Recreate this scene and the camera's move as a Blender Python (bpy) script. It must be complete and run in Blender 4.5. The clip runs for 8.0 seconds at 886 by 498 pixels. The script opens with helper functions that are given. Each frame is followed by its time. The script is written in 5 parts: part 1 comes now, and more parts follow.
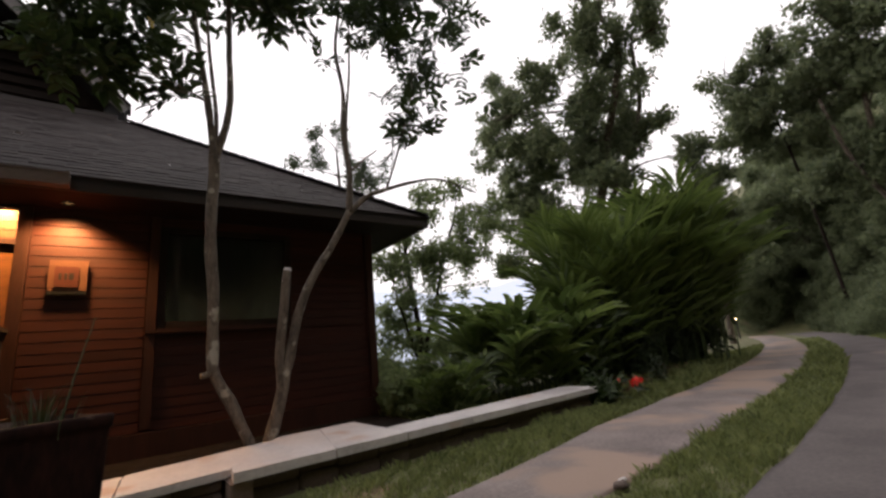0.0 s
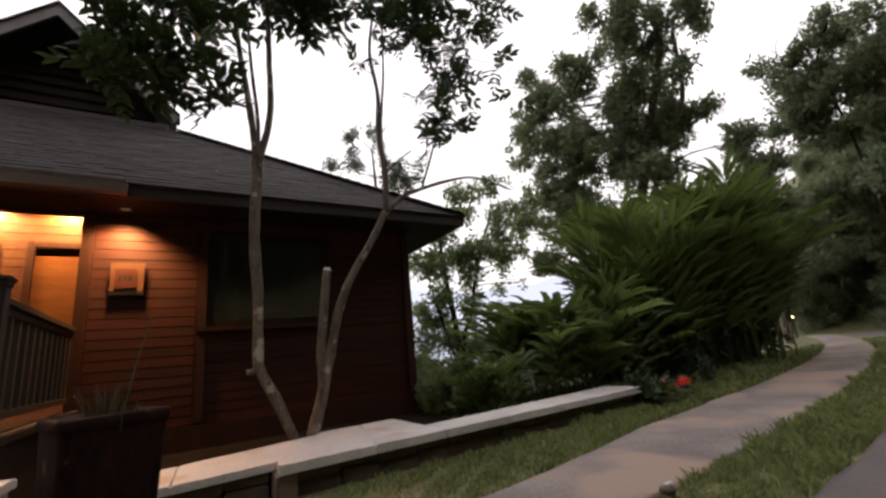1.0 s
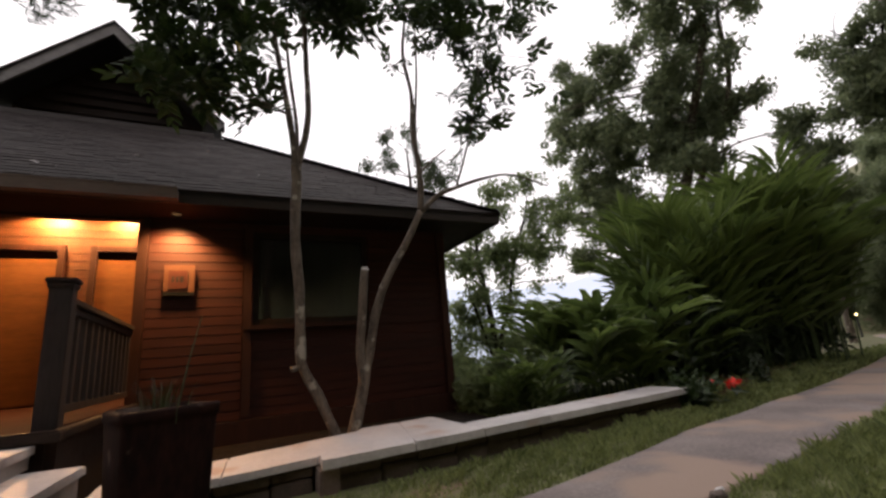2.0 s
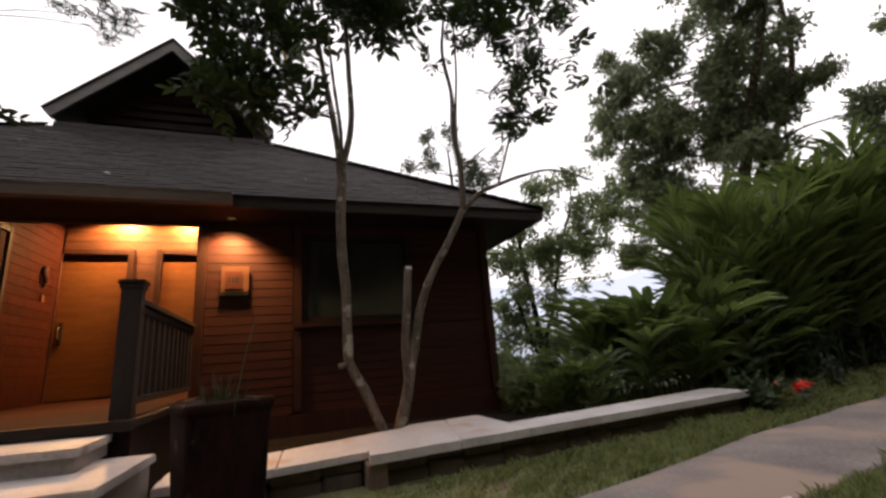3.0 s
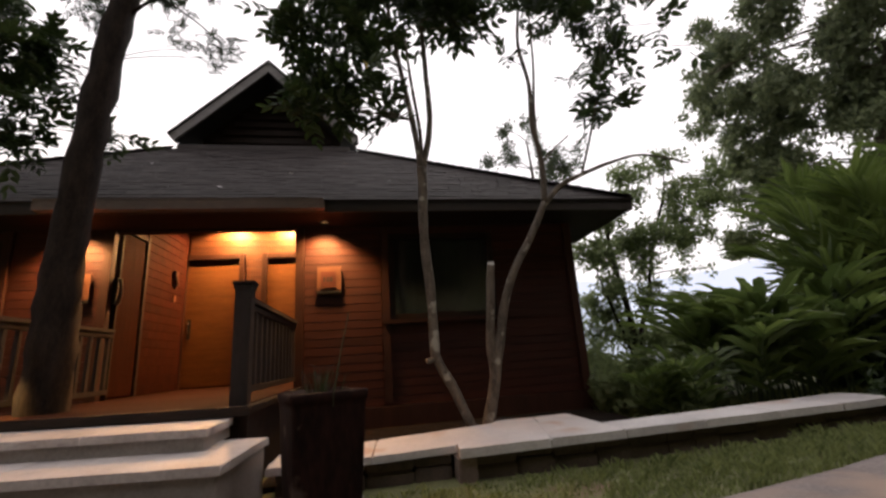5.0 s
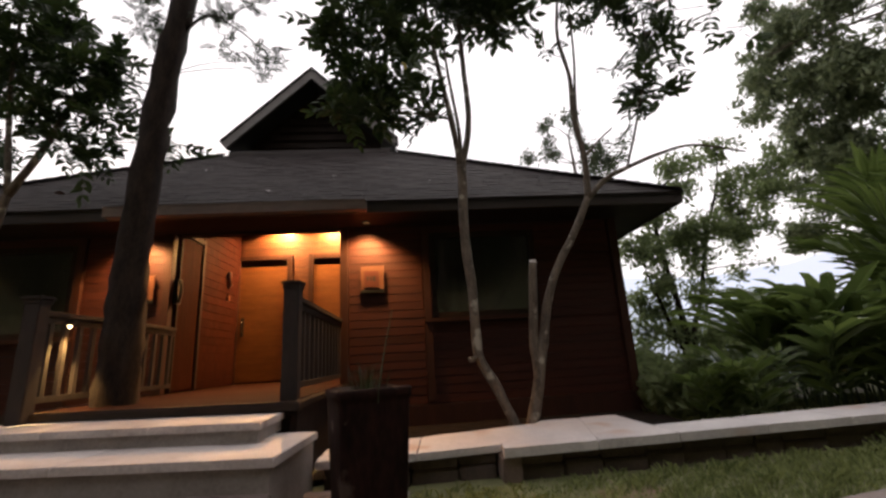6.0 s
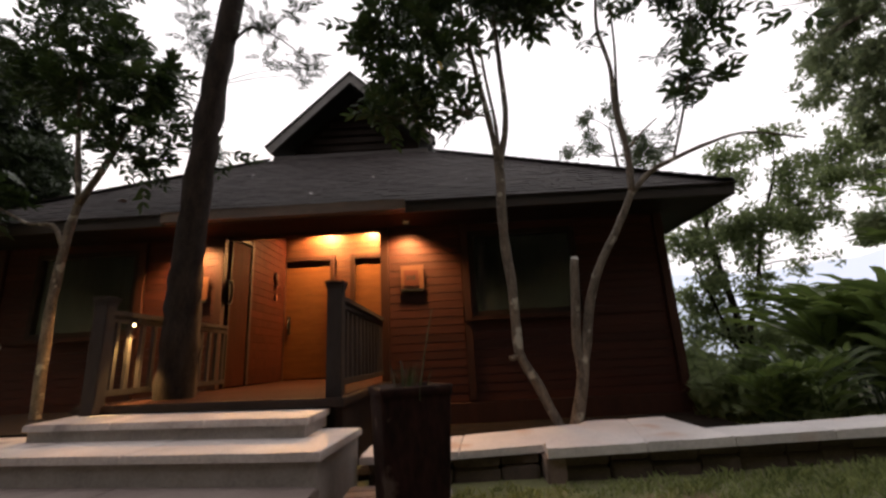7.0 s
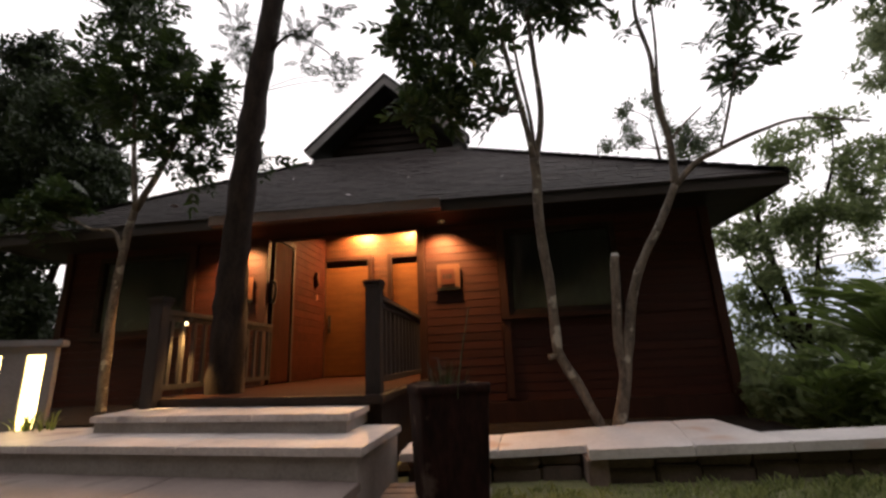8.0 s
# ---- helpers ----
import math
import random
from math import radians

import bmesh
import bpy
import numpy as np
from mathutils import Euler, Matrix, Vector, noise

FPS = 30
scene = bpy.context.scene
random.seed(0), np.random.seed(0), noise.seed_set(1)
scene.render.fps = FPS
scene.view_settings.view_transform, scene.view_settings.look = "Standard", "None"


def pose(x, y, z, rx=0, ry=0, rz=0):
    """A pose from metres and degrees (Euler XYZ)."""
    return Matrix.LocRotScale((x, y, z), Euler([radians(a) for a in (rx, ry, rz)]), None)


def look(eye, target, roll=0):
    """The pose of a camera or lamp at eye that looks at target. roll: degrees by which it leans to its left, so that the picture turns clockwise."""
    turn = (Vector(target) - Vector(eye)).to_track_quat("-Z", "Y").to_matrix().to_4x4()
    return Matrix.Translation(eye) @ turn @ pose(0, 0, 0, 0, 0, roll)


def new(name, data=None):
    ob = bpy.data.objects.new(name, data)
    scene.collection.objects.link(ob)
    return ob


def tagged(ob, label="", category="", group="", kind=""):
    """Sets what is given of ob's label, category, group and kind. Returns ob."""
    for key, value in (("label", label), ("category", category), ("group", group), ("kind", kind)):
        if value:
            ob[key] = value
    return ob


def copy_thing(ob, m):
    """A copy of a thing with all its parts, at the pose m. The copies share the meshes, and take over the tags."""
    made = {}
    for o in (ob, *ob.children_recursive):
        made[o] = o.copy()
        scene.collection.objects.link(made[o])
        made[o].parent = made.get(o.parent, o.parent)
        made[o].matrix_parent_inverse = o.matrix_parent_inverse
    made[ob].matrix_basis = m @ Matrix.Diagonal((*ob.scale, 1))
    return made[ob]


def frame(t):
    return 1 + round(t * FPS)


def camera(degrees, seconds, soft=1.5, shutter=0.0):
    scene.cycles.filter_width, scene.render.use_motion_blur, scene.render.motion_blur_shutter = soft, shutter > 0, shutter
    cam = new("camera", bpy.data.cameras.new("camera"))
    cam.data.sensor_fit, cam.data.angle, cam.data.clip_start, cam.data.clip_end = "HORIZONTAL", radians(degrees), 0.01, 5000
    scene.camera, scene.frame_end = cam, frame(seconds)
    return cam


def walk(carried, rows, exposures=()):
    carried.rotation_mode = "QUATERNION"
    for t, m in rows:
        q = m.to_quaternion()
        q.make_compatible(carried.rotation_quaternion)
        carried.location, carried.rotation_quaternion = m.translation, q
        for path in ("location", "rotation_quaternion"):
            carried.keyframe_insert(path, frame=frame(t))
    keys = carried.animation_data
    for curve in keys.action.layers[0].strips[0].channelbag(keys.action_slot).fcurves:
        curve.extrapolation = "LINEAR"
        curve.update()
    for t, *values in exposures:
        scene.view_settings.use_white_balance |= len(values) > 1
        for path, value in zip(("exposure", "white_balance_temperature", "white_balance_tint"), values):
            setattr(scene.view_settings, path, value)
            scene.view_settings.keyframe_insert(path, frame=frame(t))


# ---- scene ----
cam = camera(91.4, 8.0, soft=2.7)
EYE = 0.80
# seconds, turn to the left, tilt up, lean to the left: the camera pans where it stands
ROWS = [
    (0.0, -36.56, 13.04, -5.44),
    (0.5, -34.26, 13.14, -5.36),
    (1.0, -31.70, 13.27, -5.16),
    (1.5, -29.43, 13.37, -5.07),
    (3.0, -21.06, 13.73, -4.49),
    (3.5, -18.23, 13.83, -4.31),
    (4.0, -15.32, 13.92, -4.12),
    (4.5, -12.66, 13.95, -3.97),
    (6.0, -4.34, 14.13, -3.33),
    (6.5, -1.72, 14.18, -3.09),
    (7.0, 0.96, 14.21, -2.97),
    (7.5, 3.32, 14.23, -2.80),
    (8.0, 5.86, 14.24, -2.60),
]
walk(cam, [(t, pose(0, 0, EYE, 90 + tilt, 0, turn) @ pose(0, 0, 0, 0, 0, lean)) for t, turn, tilt, lean in ROWS])

# ---- world and light: a white overcast dusk, warm lamps at the porch ----
world = bpy.data.worlds.new("world")
scene.world = world
world.use_nodes = True
wn, wl = world.node_tree.nodes, world.node_tree.links
sky = wn.new("ShaderNodeTexSky")
sky.sky_type, sky.sun_disc = "NISHITA", False
sky.sun_elevation, sky.sun_rotation = radians(9), radians(-25)
sky.air_density, sky.dust_density = 1.0, 4.0
veil = wn.new("ShaderNodeMix")
veil.data_type = "RGBA"
veil.inputs[0].default_value = 0.93
veil.inputs[7].default_value = (10.6, 10.0, 10.2, 1)
wl.new(sky.outputs[0], veil.inputs[6])
wl.new(veil.outputs[2], wn["Background"].inputs[0])
wn["Background"].inputs[1].default_value = 0.13

sun = new("sun", bpy.data.lights.new("sun", "SUN"))
sun.data.energy, sun.data.angle, sun.data.color = 0.7, radians(40), (1.0, 0.95, 0.92)
sun.matrix_world = look((20, 40, 30), (0, 6, 0))


def spot(name, eye, target, watts, degrees, color=(1.0, 0.62, 0.28), size=0.03, blend=0.6):
    ob = new(name, bpy.data.lights.new(name, "SPOT"))
    ob.data.energy, ob.data.spot_size, ob.data.spot_blend = watts, radians(degrees), blend
    ob.data.shadow_soft_size, ob.data.color = size, color
    ob.matrix_world = look(eye, target)
    return ob


WARM = (1.0, 0.50, 0.18)
spot("porch_light", (-2.30, 7.62, 3.285), (-2.28, 7.66, 0.6), 600, 156, WARM, 0.05, blend=0.35)
spot("porch_light", (-1.45, 7.62, 3.285), (-1.47, 7.66, 0.6), 500, 156, WARM, 0.05, blend=0.35)
spot("eave_light", (-0.56, 5.38, 2.50), (-0.60, 5.42, 1.95), 260, 132, WARM, 0.09, 0.6)
spot("eave_light", (-3.40, 5.38, 2.50), (-3.38, 5.42, 1.95), 280, 132, WARM, 0.09, 0.6)
spot("rail_light", (-2.84, 3.83, 1.24), (-2.95, 3.83, 0.55), 170, 75, (1.0, 0.62, 0.22))


# ---- materials ----
def material(name, rough=0.7, metal=0.0, spec=0.5):
    m = bpy.data.materials.new(name)
    m.use_nodes = True
    b = m.node_tree.nodes["Principled BSDF"]
    b.inputs["Roughness"].default_value, b.inputs["Metallic"].default_value = rough, metal
    b.inputs["Specular IOR Level"].default_value = spec
    return m, m.node_tree.nodes, m.node_tree.links, b


def rgb(c):
    return (c[0], c[1], c[2], 1)


def surface(name, dark, light, scale=(6, 6, 6), fine=40, rough=0.7, bump=0.3, vary=0.0, island=False, metal=0.0, spots=None, spec=0.5, depth=0.01):
    """Two scales of noise between two colours, a fine relief, and a shade of its own for each piece."""
    m, n, l, b = material(name, rough, metal, spec)
    geo = n.new("ShaderNodeNewGeometry")
    info = n.new("ShaderNodeObjectInfo")
    shift = n.new("ShaderNodeVectorMath")
    shift.operation = "MULTIPLY_ADD"
    shift.inputs[1].default_value = scale
    l.new(geo.outputs["Position"], shift.inputs[0])
    off = n.new("ShaderNodeMath")
    off.operation = "MULTIPLY"
    off.inputs[1].default_value = 37.0 if vary else 0.0
    l.new(geo.outputs["Random Per Island"] if island else info.outputs["Random"], off.inputs[0])
    l.new(off.outputs[0], shift.inputs[2])
    big = n.new("ShaderNodeTexNoise")
    big.inputs["Scale"].default_value, big.inputs["Detail"].default_value = 1.0, 4
    l.new(shift.outputs[0], big.inputs["Vector"])
    small = n.new("ShaderNodeTexNoise")
    small.inputs["Scale"].default_value, small.inputs["Detail"].default_value = fine / max(scale), 5
    l.new(shift.outputs[0], small.inputs["Vector"])
    both = n.new("ShaderNodeMath")
    both.operation = "MULTIPLY_ADD"
    both.inputs[1].default_value = 0.45
    l.new(small.outputs[0], both.inputs[0])
    half = n.new("ShaderNodeMath")
    half.operation = "MULTIPLY"
    half.inputs[1].default_value = 0.55
    l.new(big.outputs[0], half.inputs[0])
    l.new(half.outputs[0], both.inputs[2])
    ramp = n.new("ShaderNodeValToRGB")
    ramp.color_ramp.elements[0].position, ramp.color_ramp.elements[1].position = 0.36, 0.66
    ramp.color_ramp.elements[0].color, ramp.color_ramp.elements[1].color = rgb(dark), rgb(light)
    l.new(both.outputs[0], ramp.inputs[0])
    out = ramp.outputs[0]
    if vary:
        hsv = n.new("ShaderNodeHueSaturation")
        val = n.new("ShaderNodeMapRange")
        val.inputs[3].default_value, val.inputs[4].default_value = 1 - vary, 1 + vary
        l.new(geo.outputs["Random Per Island"] if island else info.outputs["Random"], val.inputs[0])
        l.new(val.outputs[0], hsv.inputs["Value"])
        l.new(out, hsv.inputs["Color"])
        out = hsv.outputs[0]
    if spots:
        color, size, level = spots
        st = n.new("ShaderNodeTexNoise")
        st.inputs["Scale"].default_value, st.inputs["Detail"].default_value = size, 3
        l.new(geo.outputs["Position"], st.inputs["Vector"])
        sr = n.new("ShaderNodeValToRGB")
        sr.color_ramp.elements[0].position, sr.color_ramp.elements[1].position = level, level + 0.08
        l.new(st.outputs[0], sr.inputs[0])
        mix = n.new("ShaderNodeMix")
        mix.data_type = "RGBA"
        l.new(sr.outputs[0], mix.inputs[0])
        l.new(out, mix.inputs[6])
        mix.inputs[7].default_value = rgb(color)
        out = mix.outputs[2]
    l.new(out, b.inputs["Base Color"])
    bp = n.new("ShaderNodeBump")
    bp.inputs["Strength"].default_value, bp.inputs["Distance"].default_value = bump, depth
    l.new(both.outputs[0], bp.inputs["Height"])
    l.new(bp.outputs[0], b.inputs["Normal"])
    rr = n.new("ShaderNodeMapRange")
    rr.inputs[3].default_value, rr.inputs[4].default_value = max(0.05, rough - 0.12), min(1, rough + 0.12)
    l.new(small.outputs[0], rr.inputs[0])
    l.new(rr.outputs[0], b.inputs["Roughness"])
    return m


def leafy(name, dark, light, rough=0.45, glow=0.3):
    """Leaves: each one its own green, some light passing through."""
    m, n, l, b = material(name, rough)
    geo = n.new("ShaderNodeNewGeometry")
    ramp = n.new("ShaderNodeValToRGB")
    ramp.color_ramp.elements[0].color, ramp.color_ramp.elements[1].color = rgb(dark), rgb(light)
    tex = n.new("ShaderNodeTexNoise")
    tex.inputs["Scale"].default_value = 1.3
    l.new(geo.outputs["Position"], tex.inputs["Vector"])
    mix = n.new("ShaderNodeMath")
    mix.operation = "MULTIPLY_ADD"
    mix.inputs[1].default_value = 0.55
    l.new(geo.outputs["Random Per Island"], mix.inputs[0])
    half = n.new("ShaderNodeMath")
    half.operation = "MULTIPLY"
    half.inputs[1].default_value = 0.45
    l.new(tex.outputs[0], half.inputs[0])
    l.new(half.outputs[0], mix.inputs[2])
    l.new(mix.outputs[0], ramp.inputs[0])
    l.new(ramp.outputs[0], b.inputs["Base Color"])
    tr = n.new("ShaderNodeBsdfTranslucent")
    l.new(ramp.outputs[0], tr.inputs[0])
    add = n.new("ShaderNodeMixShader")
    add.inputs[0].default_value = glow
    l.new(b.outputs[0], add.inputs[1])
    l.new(tr.outputs[0], add.inputs[2])
    l.new(add.outputs[0], n["Material Output"].inputs[0])
    return m


def plain(name, color, rough=0.6, metal=0.0):
    m, n, l, b = material(name, rough, metal)
    b.inputs["Base Color"].default_value = rgb(color)
    return m


def glowing(name, color, strength):
    m, n, l, b = material(name, 0.5)
    b.inputs["Base Color"].default_value = rgb(color)
    b.inputs["Emission Color"].default_value = rgb(color)
    b.inputs["Emission Strength"].default_value = strength
    return m


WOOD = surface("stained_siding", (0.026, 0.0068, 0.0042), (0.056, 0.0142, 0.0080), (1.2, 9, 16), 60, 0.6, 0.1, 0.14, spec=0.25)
# the siding pattern in a paler, more golden tone, for the porch's back wall
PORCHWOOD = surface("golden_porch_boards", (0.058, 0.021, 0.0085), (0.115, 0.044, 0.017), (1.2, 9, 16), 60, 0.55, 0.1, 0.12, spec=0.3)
# red-brown wood with the shade of the porch's left side put into its colour
SHADEDSIDE = surface("shaded_red_wood", (0.020, 0.0050, 0.0027), (0.038, 0.0098, 0.0050), (9, 9, 1.2), 60, 0.8, 0.1, 0.14, spec=0.04)
TRIM = surface("stained_trim", (0.026, 0.0090, 0.0055), (0.052, 0.0175, 0.0100), (9, 9, 1.5), 60, 0.6, 0.2, 0.1, spec=0.25)
DARKWOOD = surface("dark_wood", (0.014, 0.008, 0.006), (0.030, 0.018, 0.013), (3, 9, 9), 60, 0.7, 0.25, 0.12, spec=0.2)
DOORWOOD = surface("golden_door_veneer", (0.14, 0.055, 0.018), (0.215, 0.090, 0.030), (2, 8, 14), 70, 0.35, 0.08, 0.06)
RAILWOOD = surface("grey_brown_rail_wood", (0.022, 0.016, 0.0145), (0.040, 0.030, 0.027), (10, 10, 2), 70, 0.7, 0.25, 0.15, spec=0.2)
DECKWOOD = surface("red_brown_deck", (0.017, 0.0058, 0.0038), (0.036, 0.0135, 0.0085), (2, 10, 10), 60, 0.85, 0.2, 0.14, spec=0.03)
GUTTER = surface("brown_gutter", (0.12, 0.085, 0.07), (0.18, 0.13, 0.105), (3, 8, 8), 40, 0.5, 0.15)
FASCIA = surface("dark_fascia", (0.024, 0.016, 0.014), (0.045, 0.031, 0.027), (2, 9, 9), 50, 0.6, 0.2)
BARGE = surface("weathered_bargeboard", (0.17, 0.15, 0.145), (0.26, 0.235, 0.225), (3, 3, 8), 50, 0.6, 0.2)
SHINGLE = surface("roof_shingle", (0.018, 0.0130, 0.0122), (0.047, 0.0355, 0.0335), (5, 5, 5), 60, 0.85, 0.4, 0.2, True, spec=0.3)
UNDERROOF = surface("roof_underlay", (0.02, 0.017, 0.018), (0.035, 0.03, 0.03), (4, 4, 4), 40, 0.8, 0.2)
STONE = surface("pale_stone", (0.36, 0.31, 0.29), (0.56, 0.50, 0.47), (3, 3, 3), 45, 0.55, 0.2, 0.07, spots=((0.26, 0.22, 0.21), 3.4, 0.60))
BENCHSTONE = surface("bench_stone", (0.46, 0.42, 0.41), (0.66, 0.61, 0.59), (2.2, 2.2, 2.2), 38, 0.5, 0.2, 0.06, spots=((0.48, 0.34, 0.27), 1.5, 0.63))
RISER = surface("stone_riser", (0.20, 0.17, 0.155), (0.32, 0.275, 0.25), (4, 4, 4), 50, 0.7, 0.25, 0.08)
BASESTONE = surface("dark_base_stone", (0.06, 0.042, 0.035), (0.13, 0.09, 0.07), (8, 8, 8), 60, 0.8, 0.6, 0.2)
PAVER = surface("brown_paver", (0.16, 0.11, 0.09), (0.27, 0.195, 0.165), (5, 5, 5), 50, 0.75, 0.4, 0.16)
LANDING = surface("brown_landing_stone", (0.15, 0.11, 0.095), (0.235, 0.185, 0.165), (3, 3, 3), 45, 0.7, 0.3, 0.08, spots=((0.13, 0.095, 0.08), 2.6, 0.6))
CONCRETE = surface("road_concrete", (0.140, 0.110, 0.104), (0.30, 0.248, 0.228), (1.9, 1.9, 1.9), 40, 0.85, 0.5, spots=((0.33, 0.235, 0.185), 0.9, 0.50))
# the other track's concrete in tones about half as bright
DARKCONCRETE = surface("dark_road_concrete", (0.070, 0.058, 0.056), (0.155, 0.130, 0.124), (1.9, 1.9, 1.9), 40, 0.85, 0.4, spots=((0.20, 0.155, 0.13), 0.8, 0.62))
SOIL = surface("lawn_soil", (0.085, 0.085, 0.034), (0.17, 0.17, 0.07), (3, 3, 3), 30, 0.95, 0.6, spots=((0.19, 0.125, 0.08), 1.2, 0.60), depth=0.02)
# earth colour taken near-black, with the shade under the eaves put into it
BEDSOIL = surface("shaded_bed_soil", (0.007, 0.005, 0.004), (0.020, 0.0145, 0.011), (5, 5, 5), 40, 0.95, 0.7, depth=0.03, spec=0.08)
POTCLAY = surface("dark_brown_pot", (0.006, 0.0030, 0.0026), (0.030, 0.0125, 0.0095), (9, 9, 3), 42, 0.85, 0.7, spots=((0.075, 0.052, 0.042), 6.0, 0.62), spec=0.1)
BARK = surface("pale_bark", (0.042, 0.029, 0.021), (0.175, 0.135, 0.10), (14, 14, 5), 60, 0.85, 0.6, spots=((0.33, 0.29, 0.235), 8, 0.58))
DARKBARK = surface("dark_bark", (0.012, 0.008, 0.0065), (0.038, 0.026, 0.020), (12, 12, 4), 60, 0.9, 0.8, spec=0.15)
CONCBOX = surface("pillar_render", (0.145, 0.135, 0.138), (0.215, 0.20, 0.205), (3, 3, 3), 50, 0.8, 0.2)
GRASS = leafy("grass", (0.060, 0.085, 0.024), (0.36, 0.39, 0.15), 0.6, 0.4)
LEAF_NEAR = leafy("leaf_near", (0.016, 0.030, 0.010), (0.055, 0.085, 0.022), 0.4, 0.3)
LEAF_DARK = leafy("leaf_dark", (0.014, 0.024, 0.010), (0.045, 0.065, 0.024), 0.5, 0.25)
# the pale greens of LEAF_FOREST and LEAF_LIGHT include the haze of distance
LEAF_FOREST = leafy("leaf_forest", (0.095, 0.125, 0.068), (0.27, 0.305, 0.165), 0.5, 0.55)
LEAF_FINE = leafy("leaf_fine", (0.05, 0.07, 0.04), (0.13, 0.16, 0.085), 0.6, 0.35)
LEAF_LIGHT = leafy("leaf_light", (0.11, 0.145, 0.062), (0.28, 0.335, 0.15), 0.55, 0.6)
GINGER = leafy("ginger_leaf", (0.042, 0.070, 0.020), (0.20, 0.265, 0.070), 0.32, 0.38)
YELLOWLEAF = leafy("yellow_leaf", (0.42, 0.30, 0.05), (0.55, 0.40, 0.08), 0.5, 0.4)
DRYLEAF = leafy("dry_leaf", (0.06, 0.030, 0.016), (0.26, 0.14, 0.075), 0.7, 0.1)
CANE = plain("green_cane", (0.05, 0.075, 0.025), 0.5)
PETAL = plain("red_petal", (0.75, 0.035, 0.02), 0.5)
BLACK = plain("black_metal", (0.012, 0.012, 0.012), 0.4)
CHROME = plain("brushed_metal", (0.6, 0.56, 0.5), 0.25, 1.0)
GAPSHADE = plain("painted_gap_shade", (0.008, 0.006, 0.005), 0.9)
PLAQUE = surface("copper_plaque", (0.060, 0.0125, 0.006), (0.095, 0.020, 0.009), (6, 6, 6), 50, 0.5, 0.15)
PLATE = surface("pale_wood_plate", (0.095, 0.037, 0.018), (0.15, 0.060, 0.028), (8, 8, 8), 50, 0.5, 0.15)
LAMPGLASS = glowing("lamp_lens", (1.0, 0.72, 0.36), 9.0)
DIMLENS = glowing("downlight_lens", (1.0, 0.62, 0.26), 0.5)
SLOT = glowing("lit_slot", (1.0, 0.70, 0.27), 9.0)
CURTAIN = surface("curtain", (0.022, 0.021, 0.020), (0.038, 0.036, 0.033), (20, 3, 1), 60, 0.9, 0.2)
glass, _, _, gb = material("window_glass", 0.04)
gb.inputs["Base Color"].default_value = (0.92, 0.92, 0.92, 1)
gb.inputs["Transmission Weight"].default_value, gb.inputs["IOR"].default_value = 1.0, 1.45


# ---- mesh helpers ----
def finish(name, bm, mat, parent=None, label="", smooth=False):
    me = bpy.data.meshes.new(name)
    bmesh.ops.recalc_face_normals(bm, faces=bm.faces)
    bm.to_mesh(me)
    bm.free()
    me.materials.append(mat)
    if smooth:
        me.shade_smooth()
    ob = new(name, me)
    ob.parent = parent
    return tagged(ob, label)


def part(name, bm, mat, parent, label="", smooth=False):
    return finish(name, bm, mat, parent, label, smooth)


def thing(name, label, category, group="", kind="", at=(0, 0, 0)):
    ob = new(name)
    ob.empty_display_size = 0.1
    ob.location = at
    return tagged(ob, label, category, group, kind)


def box(x0, x1, y0, y1, z0, z1, bevel=0.0, bm=None):
    own = bm is None
    bm = bm or bmesh.new()
    r = bmesh.ops.create_cube(bm, size=1)
    bmesh.ops.scale(bm, verts=r["verts"], vec=(x1 - x0, y1 - y0, z1 - z0))
    bmesh.ops.translate(bm, verts=r["verts"], vec=((x0 + x1) / 2, (y0 + y1) / 2, (z0 + z1) / 2))
    if bevel and own:
        bmesh.ops.bevel(bm, geom=bm.edges[:], offset=bevel, segments=2, affect="EDGES")
    return bm


def prism(poly, z0, z1, bevel=0.0, wobble=0.0, cut=0):
    """A slab over a plan outline, its edges a little worn."""
    bm = bmesh.new()
    pts = []
    for (ax, ay), (bx, by) in zip(poly, poly[1:] + poly[:1]):
        n = cut if cut else 1
        for i in range(n):
            k = i / n
            j = wobble if i else 0
            pts.append((ax + (bx - ax) * k + random.uniform(-j, j), ay + (by - ay) * k + random.uniform(-j, j)))
    low = [bm.verts.new((x, y, z0)) for x, y in pts]
    top = [bm.verts.new((x, y, z1 + random.uniform(-wobble, wobble) * 0.4)) for x, y in pts]
    bm.faces.new(low[::-1])
    cap = bm.faces.new(top)
    n = len(pts)
    for i in range(n):
        bm.faces.new((low[i], low[(i + 1) % n], top[(i + 1) % n], top[i]))
    if bevel:
        bmesh.ops.bevel(bm, geom=list(cap.edges), offset=bevel, segments=2, affect="EDGES")
    return bm


def solid(verts, faces):
    bm = bmesh.new()
    vs = [bm.verts.new(v) for v in verts]
    for f in faces:
        bm.faces.new([vs[i] for i in f])
    return bm


def smooth_path(pts, steps=5):
    """A flowing line through a few places."""
    p = [Vector(q) for q in pts]
    p = [p[0] * 2 - p[1]] + p + [p[-1] * 2 - p[-2]]
    out = []
    for i in range(1, len(p) - 2):
        a, b, c, d = p[i - 1], p[i], p[i + 1], p[i + 2]
        for s in range(steps):
            t = s / steps
            out.append(0.5 * (2 * b + (c - a) * t + (2 * a - 5 * b + 4 * c - d) * t * t + (3 * b - a - 3 * c + d) * t ** 3))
    out.append(p[-2])
    return out


